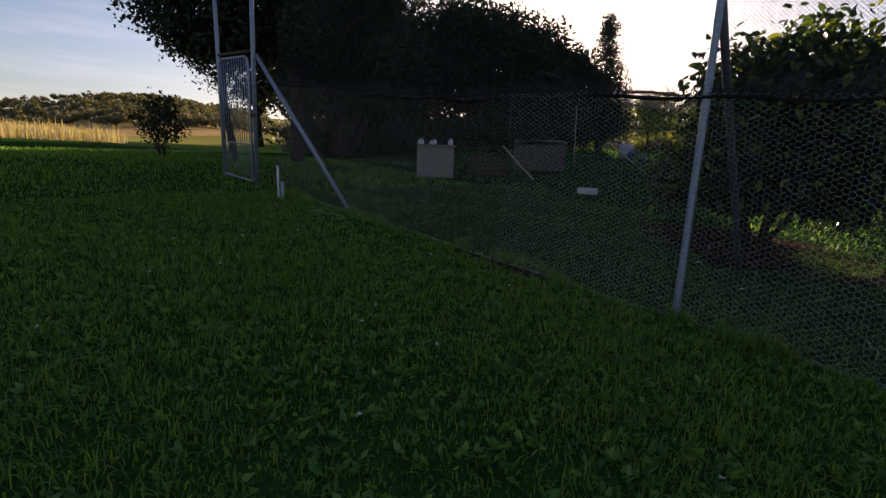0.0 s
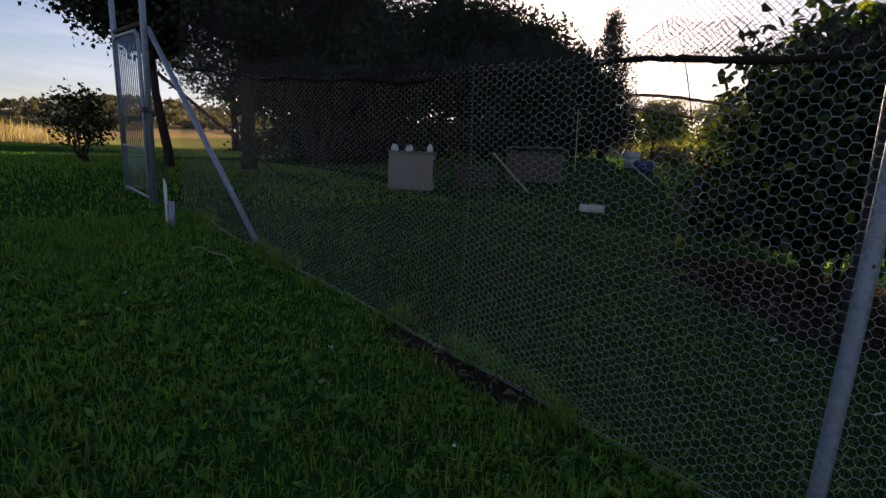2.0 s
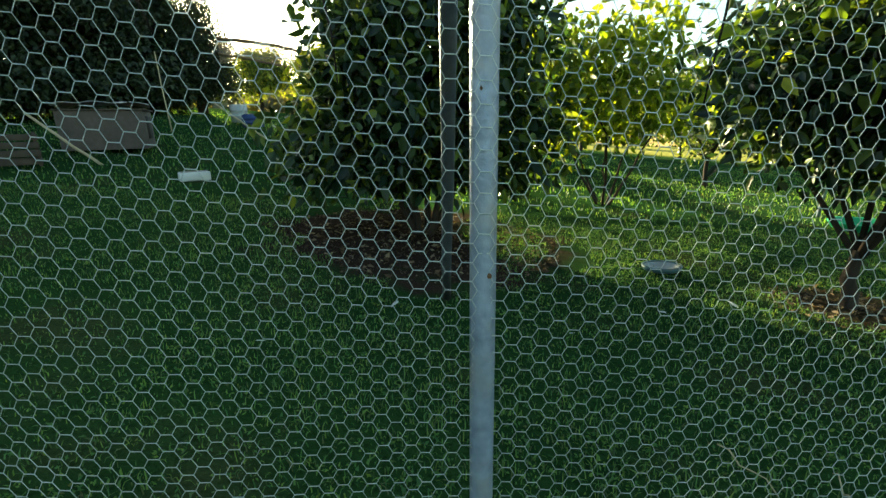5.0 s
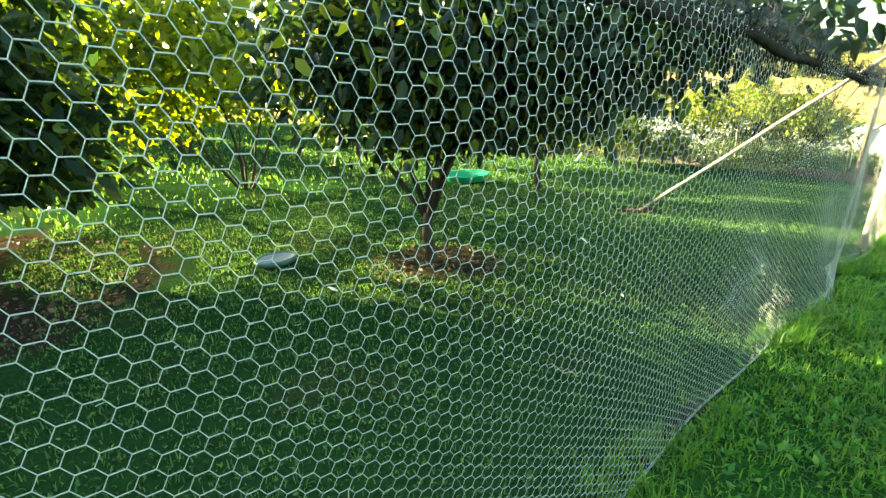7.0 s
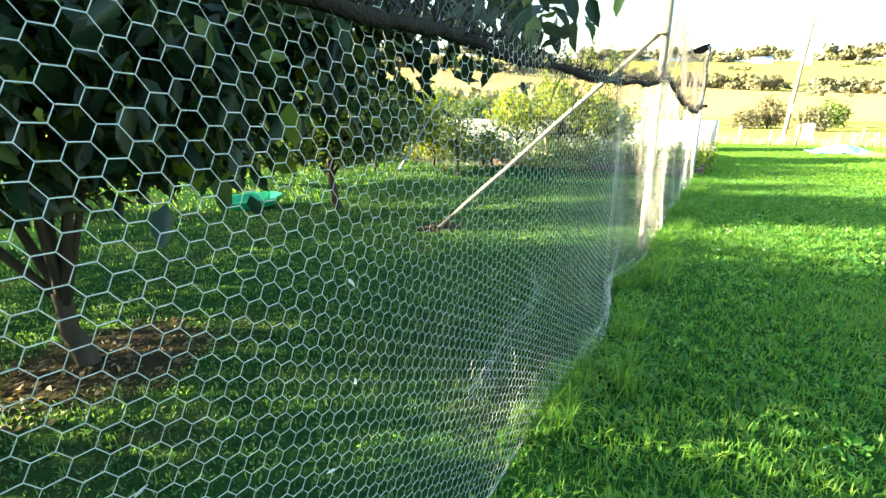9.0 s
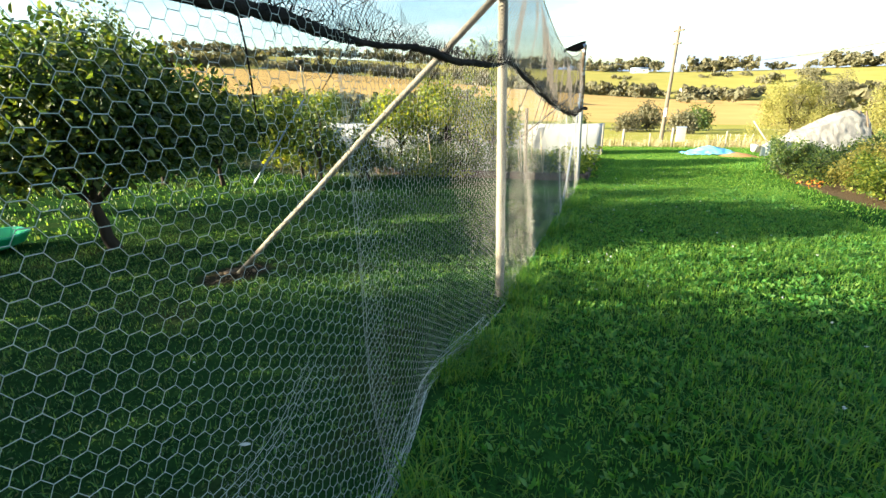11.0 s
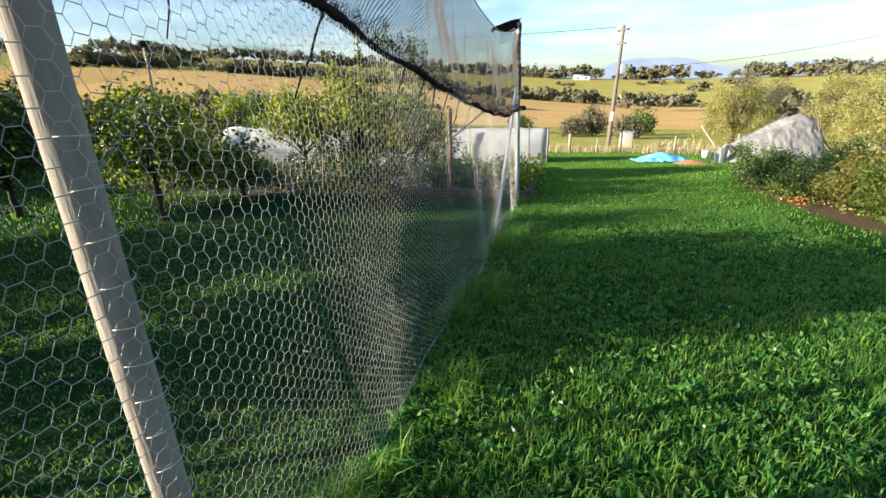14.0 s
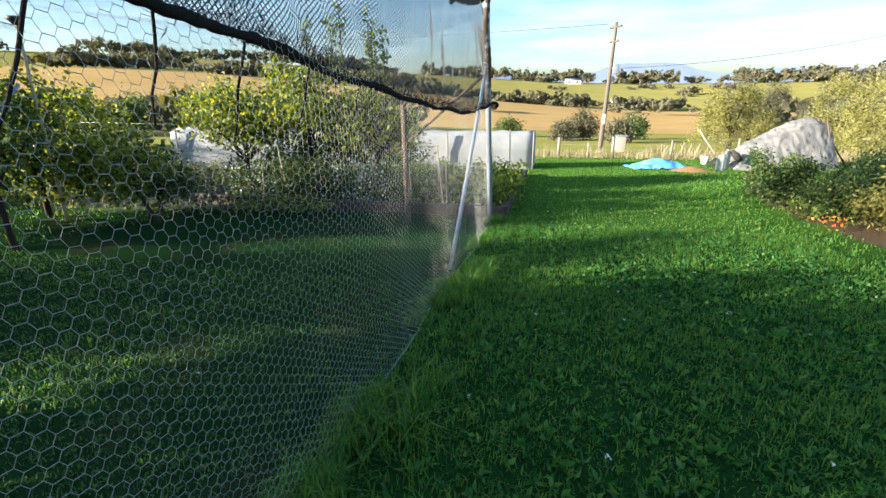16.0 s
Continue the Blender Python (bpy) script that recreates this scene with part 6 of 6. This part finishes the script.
# ---- distant trees and hills ----
def far_woods():
    rng = np.random.default_rng(77)
    cen, rad = [], []

    def add(yaw, r, h, w):
        x, y = 9.5 - r * math.sin(radians(yaw)), -1.0 + r * math.cos(radians(yaw))
        z = G(x, y)
        for _ in range(4):
            cen.append((x + rng.normal(0, w * 0.4), y + rng.normal(0, w * 0.4), z + h * rng.uniform(0.3, 0.85)))
            rad.append((w * rng.uniform(0.35, 0.7), w * rng.uniform(0.35, 0.7), h * rng.uniform(0.18, 0.4)))

    def clusters(k, y0, y1, r0, r1, h0, h1, w0, w1, n0, n1):
        for _ in range(k):
            cy, cr = rng.uniform(y0, y1), rng.uniform(r0, r1)
            big = rng.uniform(0.6, 1.25)
            for _ in range(int(rng.integers(n0, n1))):
                add(cy + rng.normal(0, 1.1), cr + rng.normal(0, 14), big * rng.uniform(h0, h1), big * rng.uniform(w0, w1))

    clusters(24, -125, -74, 520, 590, 5, 12, 7, 13, 5, 14)      # belt above the dry paddock
    for yy in np.arange(-125, -40, 0.3):
        if math.sin(yy * 0.55) + math.sin(yy * 0.21 + 1) > -0.8:
            add(yy + rng.normal(0, 0.2), 530 + rng.normal(0, 10), rng.uniform(8, 16), rng.uniform(7, 12))
            add(yy + rng.normal(0, 0.2), 1040 + rng.normal(0, 12), rng.uniform(13, 27), rng.uniform(9, 16))
    clusters(16, -74, -25, 540, 760, 6, 14, 8, 16, 5, 14)
    clusters(30, -125, -20, 990, 1090, 7, 16, 9, 18, 3, 12)     # skyline
    clusters(10, -125, -60, 760, 900, 5, 11, 8, 14, 3, 9)
    clusters(7, -112, -78, 300, 420, 4, 8, 5, 9, 1, 4)
    for y0, y1 in ((-102.8, -97.2), (-111, -108), (-117, -113.5), (-94, -91)):
        for _ in range(22):
            add(rng.uniform(y0, y1), rng.uniform(1020, 1060), rng.uniform(18, 28), rng.uniform(8, 13))
    for _ in range(150):      # scrub in the valley
        add(rng.uniform(-72, -25), rng.uniform(60, 130), rng.uniform(2.5, 5.5), rng.uniform(3, 5))
    for _ in range(60):
        add(rng.uniform(-135, -108), rng.uniform(75, 150), rng.uniform(3, 6.5), rng.uniform(3, 6))
    for _ in range(520):
        add(rng.uniform(60, 104), rng.uniform(300, 560), rng.uniform(4, 9), rng.uniform(5, 9))
    for _ in range(70):
        add(rng.uniform(-20, 35), rng.uniform(60, 110), rng.uniform(3, 6), rng.uniform(3, 6))
    for _ in range(220):      # wooded crown of the hill
        add(rng.uniform(64, 94), rng.uniform(560, 1090), rng.uniform(9, 18), rng.uniform(9, 16))
    cen, rad = np.array(cen), np.array(rad)
    per = 17
    d = rng.normal(size=(len(cen) * per, 3))
    d /= np.linalg.norm(d, axis=1, keepdims=True)
    c, q = np.repeat(cen, per, 0), np.repeat(rad, per, 0)
    pts = c + d * q * (rng.random((len(c), 1)) ** 0.3)
    size = np.repeat(rad.mean(axis=1), per) * (0.5 + 0.35 * rng.random(len(c)))
    v, f = leaf_arrays(pts - 0.35 * d * size[:, None], np.cross(d, rng.normal(size=pts.shape)), size, 0.55, rng, False, 0.1, d * 2.5)
    tagged(arrays("distant_woods", v, f, M_LEAF_WOOD), "belts of dark gum trees on the far hills", "trees", kind="stuff")


far_woods()


def blue_ridge():
    bm = bmesh.new()
    lower, upper = [], []
    for i in range(90):
        yaw = -125 + i * 0.5
        r = 4000
        x, y = 9.5 - r * math.sin(radians(yaw)), -1 + r * math.cos(radians(yaw))
        el = 1.35 + 1.35 * math.exp(-((yaw + 99.5) / 5.2) ** 4) + 0.45 * math.exp(-((yaw + 113) / 5) ** 2) + 0.12 * noise.noise(Vector((i * 0.3, 0, 0))) + 0.5 * math.exp(-((yaw + 84) / 9) ** 2)
        lower.append(bm.verts.new((x, y, -150)))
        upper.append(bm.verts.new((x * 1.05, y * 1.05, r * math.tan(radians(el)))))
    for i in range(89):
        bm.faces.new((lower[i], lower[i + 1], upper[i + 1], upper[i]))
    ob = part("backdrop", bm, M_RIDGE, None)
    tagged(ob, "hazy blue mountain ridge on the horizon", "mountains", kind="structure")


blue_ridge()


# ---- grass ----
def bare(x, y):
    """Where no grass grows."""
    wob = 0.18 * np.sin(x * 3.1 + y * 1.7) + 0.12 * np.sin(x * 7.3 - y * 5.1)
    soil = np.hypot((x + 0.1) / 1.7, (y - 4.3) / 1.75) + wob < 0.98
    soil &= np.hypot((x - 0.9) / 0.55, (y - 4.6) / 1.3) > 0.9
    soil |= np.hypot((x - 3.7) / 0.7, (y - 2.6) / 0.55) + wob < 0.8
    soil |= np.hypot((x - 8.2) / 0.45, (y - 2.85) / 0.32) + wob < 0.8
    soil |= np.hypot((x + 1.42) / 0.72, (y + 0.14) / 0.14) + wob < 0.8
    soil |= np.hypot((x - 2.9) / 0.8, (y + 0.03) / 0.07) + 1.8 * wob < 0.45
    soil |= np.hypot((x - 18.3) / 7.2, (y + 7.7) / 2.2) + 0.3 * wob < 0.98
    soil |= (x > 18.1) & (x < 26.5) & (y > -0.2) & (y < 6.6)
    return soil


def grass(name, label, n, box, hgt, wid, seed, m=None, lie=0.5, broad=0.0, keep=None):
    rng = np.random.default_rng(seed)
    x, y = rng.uniform(box[0], box[1], n), rng.uniform(box[2], box[3], n)
    patch = 0.5 + 0.5 * np.sin(x * 1.3 + 1.7 * np.sin(y * 0.9)) * np.sin(y * 1.7 + 1.1 * np.sin(x * 0.7))
    clump = 0.5 + 0.5 * np.sin(x * 17.0 + 2.1 * np.sin(y * 9.0)) * np.sin(y * 15.0 + 1.9 * np.sin(x * 8.0 + y * 3.0))
    ok = ~bare(x, y) & (rng.random(n) < (0.55 + 0.45 * patch) * (0.55 + 0.6 * clump))
    if keep is not None:
        ok &= keep(x, y)
    x, y, patch, clump = x[ok], y[ok], patch[ok], clump[ok]
    n = len(x)
    z = land(x, y)
    h = hgt * (0.45 + 0.75 * rng.random(n)) * (0.7 + 0.5 * patch) * (0.65 + 0.75 * clump)
    a = rng.uniform(0, 2 * math.pi, n)
    lean = lie * rng.random(n)
    w = wid * (0.6 + 0.7 * rng.random(n))
    wide = rng.random(n) < broad
    w = np.where(wide, w * 2.6, w)
    h = np.where(wide, h * 0.6, h)
    lean = np.where(wide, lean + 0.5, lean)
    ca, sa = np.cos(a), np.sin(a)
    b = np.stack([x, y, z - 0.005], 1)
    side = np.stack([-sa, ca, np.zeros(n)], 1) * w[:, None]
    out = np.stack([ca, sa, np.zeros(n)], 1) * (h * lean)[:, None]
    up = np.zeros((n, 3))
    up[:, 2] = h
    m1 = b + out * 0.35 + up * 0.6
    tip = b + out * 1.15 + up * (1 - 0.35 * lean[:, None])
    v = np.stack([b - side, b + side, m1 + side * 0.75, tip, m1 - side * 0.75], 1).reshape(-1, 3)
    k = np.arange(n)[:, None] * 5
    faces = np.concatenate([k + np.array([0, 1, 2]), k + np.array([0, 2, 4]), k + np.array([4, 2, 3])], 0)
    return tagged(arrays(name, v, faces, m or M_GRASS), label, "grass", kind="stuff")


def tufts(x, y):
    return np.sin(x * 9.0 + 3 * np.sin(x * 2.3)) + 1.3 * np.sin(x * 2.9 + y * 5.0) > 0.35


grass("lawn_grass", "thick short green lawn grass with clover", 350000, (-6.0, 17.5, -4.8, -0.05), 0.068, 0.0036, 301, lie=1.15, broad=0.08)
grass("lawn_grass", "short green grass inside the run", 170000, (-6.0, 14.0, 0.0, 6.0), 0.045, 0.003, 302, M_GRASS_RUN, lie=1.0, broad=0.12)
grass("lawn_grass", "short green lawn grass farther off", 45000, (-2.0, 34.0, -10.0, -4.4), 0.075, 0.008, 303, broad=0.2)
grass("lawn_grass", "short green lawn grass farther off", 44000, (17.0, 33.0, -5.2, 0.0), 0.055, 0.006, 304, broad=0.2)
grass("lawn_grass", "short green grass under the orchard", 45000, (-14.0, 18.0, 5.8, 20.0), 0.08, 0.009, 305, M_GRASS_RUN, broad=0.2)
grass("fence_tussock", "long unmown grass along the foot of the fence", 60000, (-6.0, 17.8, -0.2, 0.07), 0.115, 0.0032, 306, lie=1.2, keep=tufts)
grass("fence_tussock", "long unmown grass along the foot of the fence", 13000, (4.0, 17.8, -0.45, -0.08), 0.19, 0.0042, 307, lie=1.5, keep=tufts)
grass("fence_tussock", "long unmown grass along the foot of the fence", 1000, (8.35, 9.15, -0.36, -0.06), 0.17, 0.0045, 313, lie=1.3)
grass("fence_tussock", "long unmown grass along the foot of the fence", 700, (5.9, 6.6, -0.36, -0.12), 0.2, 0.0045, 314, lie=1.3)
grass("lawn_grass", "short green lawn grass farther off", 40000, (-15.0, -5.9, -4.8, 5.0), 0.08, 0.0065, 311, broad=0.2)


def clover(name, label, n, box, size, m, seed):
    """Broad leaves in low rosettes all over the turf."""
    rng = np.random.default_rng(seed)
    x, y = rng.uniform(box[0], box[1], n), rng.uniform(box[2], box[3], n)
    ok = ~bare(x, y) & (rng.random(n) < 0.35 + 0.65 * (np.sin(x * 2.3 + np.sin(y * 3)) * np.sin(y * 2.9 + x) > 0))
    x, y = x[ok], y[ok]
    per = 6
    px = np.repeat(x, per) + rng.normal(0, 0.015, len(x) * per)
    py = np.repeat(y, per) + rng.normal(0, 0.015, len(x) * per)
    pts = np.stack([px, py, land(px, py) + 0.012], 1)
    a = rng.uniform(0, 2 * math.pi, len(pts))
    up = rng.uniform(0.25, 1.3, len(pts))
    way = np.stack([np.cos(a), np.sin(a), up], 1)
    v, f = leaf_arrays(pts, way, size * (0.6 + 0.7 * rng.random(len(pts))), 0.24, rng, False, 0.2)
    tagged(arrays(name, v, f, m), label, "weeds", kind="stuff")


clover("lawn_weeds", "low broad-leaved weeds and clover in the lawn", 11000, (-4.5, 17.5, -4.4, -0.05), 0.05, M_WEED, 312)
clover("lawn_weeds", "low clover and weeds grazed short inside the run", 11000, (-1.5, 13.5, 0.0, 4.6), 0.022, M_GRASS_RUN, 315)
grass("dry_grass", "tall dry pale grass along the far fence line", 9000, (33.2, 35.2, -16.0, 8.0), 0.5, 0.008, 308, M_DRYGRASS, 0.5)
grass("dry_grass", "tall dry straw-coloured grass past the lawn", 22000, (-44.0, -25.0, -14.0, 2.0), 0.7, 0.014, 309, M_DRYGRASS, 0.35)


def leaf_litter():
    rng = np.random.default_rng(330)
    spots = []
    for cx, cy, sx, sy, n in ((-0.1, 4.3, 1.6, 1.6, 2600), (3.7, 2.6, 0.75, 0.6, 700), (-1.42, -0.14, 0.7, 0.13, 220), (8.2, 2.85, 0.35, 0.25, 160)):
        r, a = np.sqrt(rng.random(n)), rng.uniform(0, 2 * math.pi, n)
        spots.append(np.stack([cx + sx * r * np.cos(a), cy + sy * r * np.sin(a)], 1))
    xy = np.concatenate(spots)
    pts = np.stack([xy[:, 0], xy[:, 1], land(xy[:, 0], xy[:, 1]) + 0.006], 1)
    way = rng.normal(size=pts.shape)
    way[:, 2] *= 0.25
    v, f = leaf_arrays(pts, way, 0.02 + 0.06 * rng.random(len(pts)) ** 2, 0.3, rng, False)
    tagged(arrays("leaf_litter", v, f, M_LITTER), "dead brown leaves and crumbs of soil on bare earth", "leaf litter", kind="stuff")


leaf_litter()


def clover_flowers():
    rng = np.random.default_rng(310)
    n = 120
    x, y = rng.uniform(-4, 22, n), rng.uniform(-4.4, -0.6, n)
    pts = np.repeat(np.stack([x, y, land(x, y) + 0.055], 1), 9, 0) + rng.normal(0, 0.004, (n * 9, 3))
    way = rng.normal(size=pts.shape)
    way[:, 2] = np.abs(way[:, 2])
    v, f = leaf_arrays(pts, way, np.full(len(pts), 0.011), 0.4, rng, False)
    tagged(arrays("clover_flowers", v, f, M_PETAL), "tiny white clover flowers in the lawn", "flowers", kind="stuff")


clover_flowers()
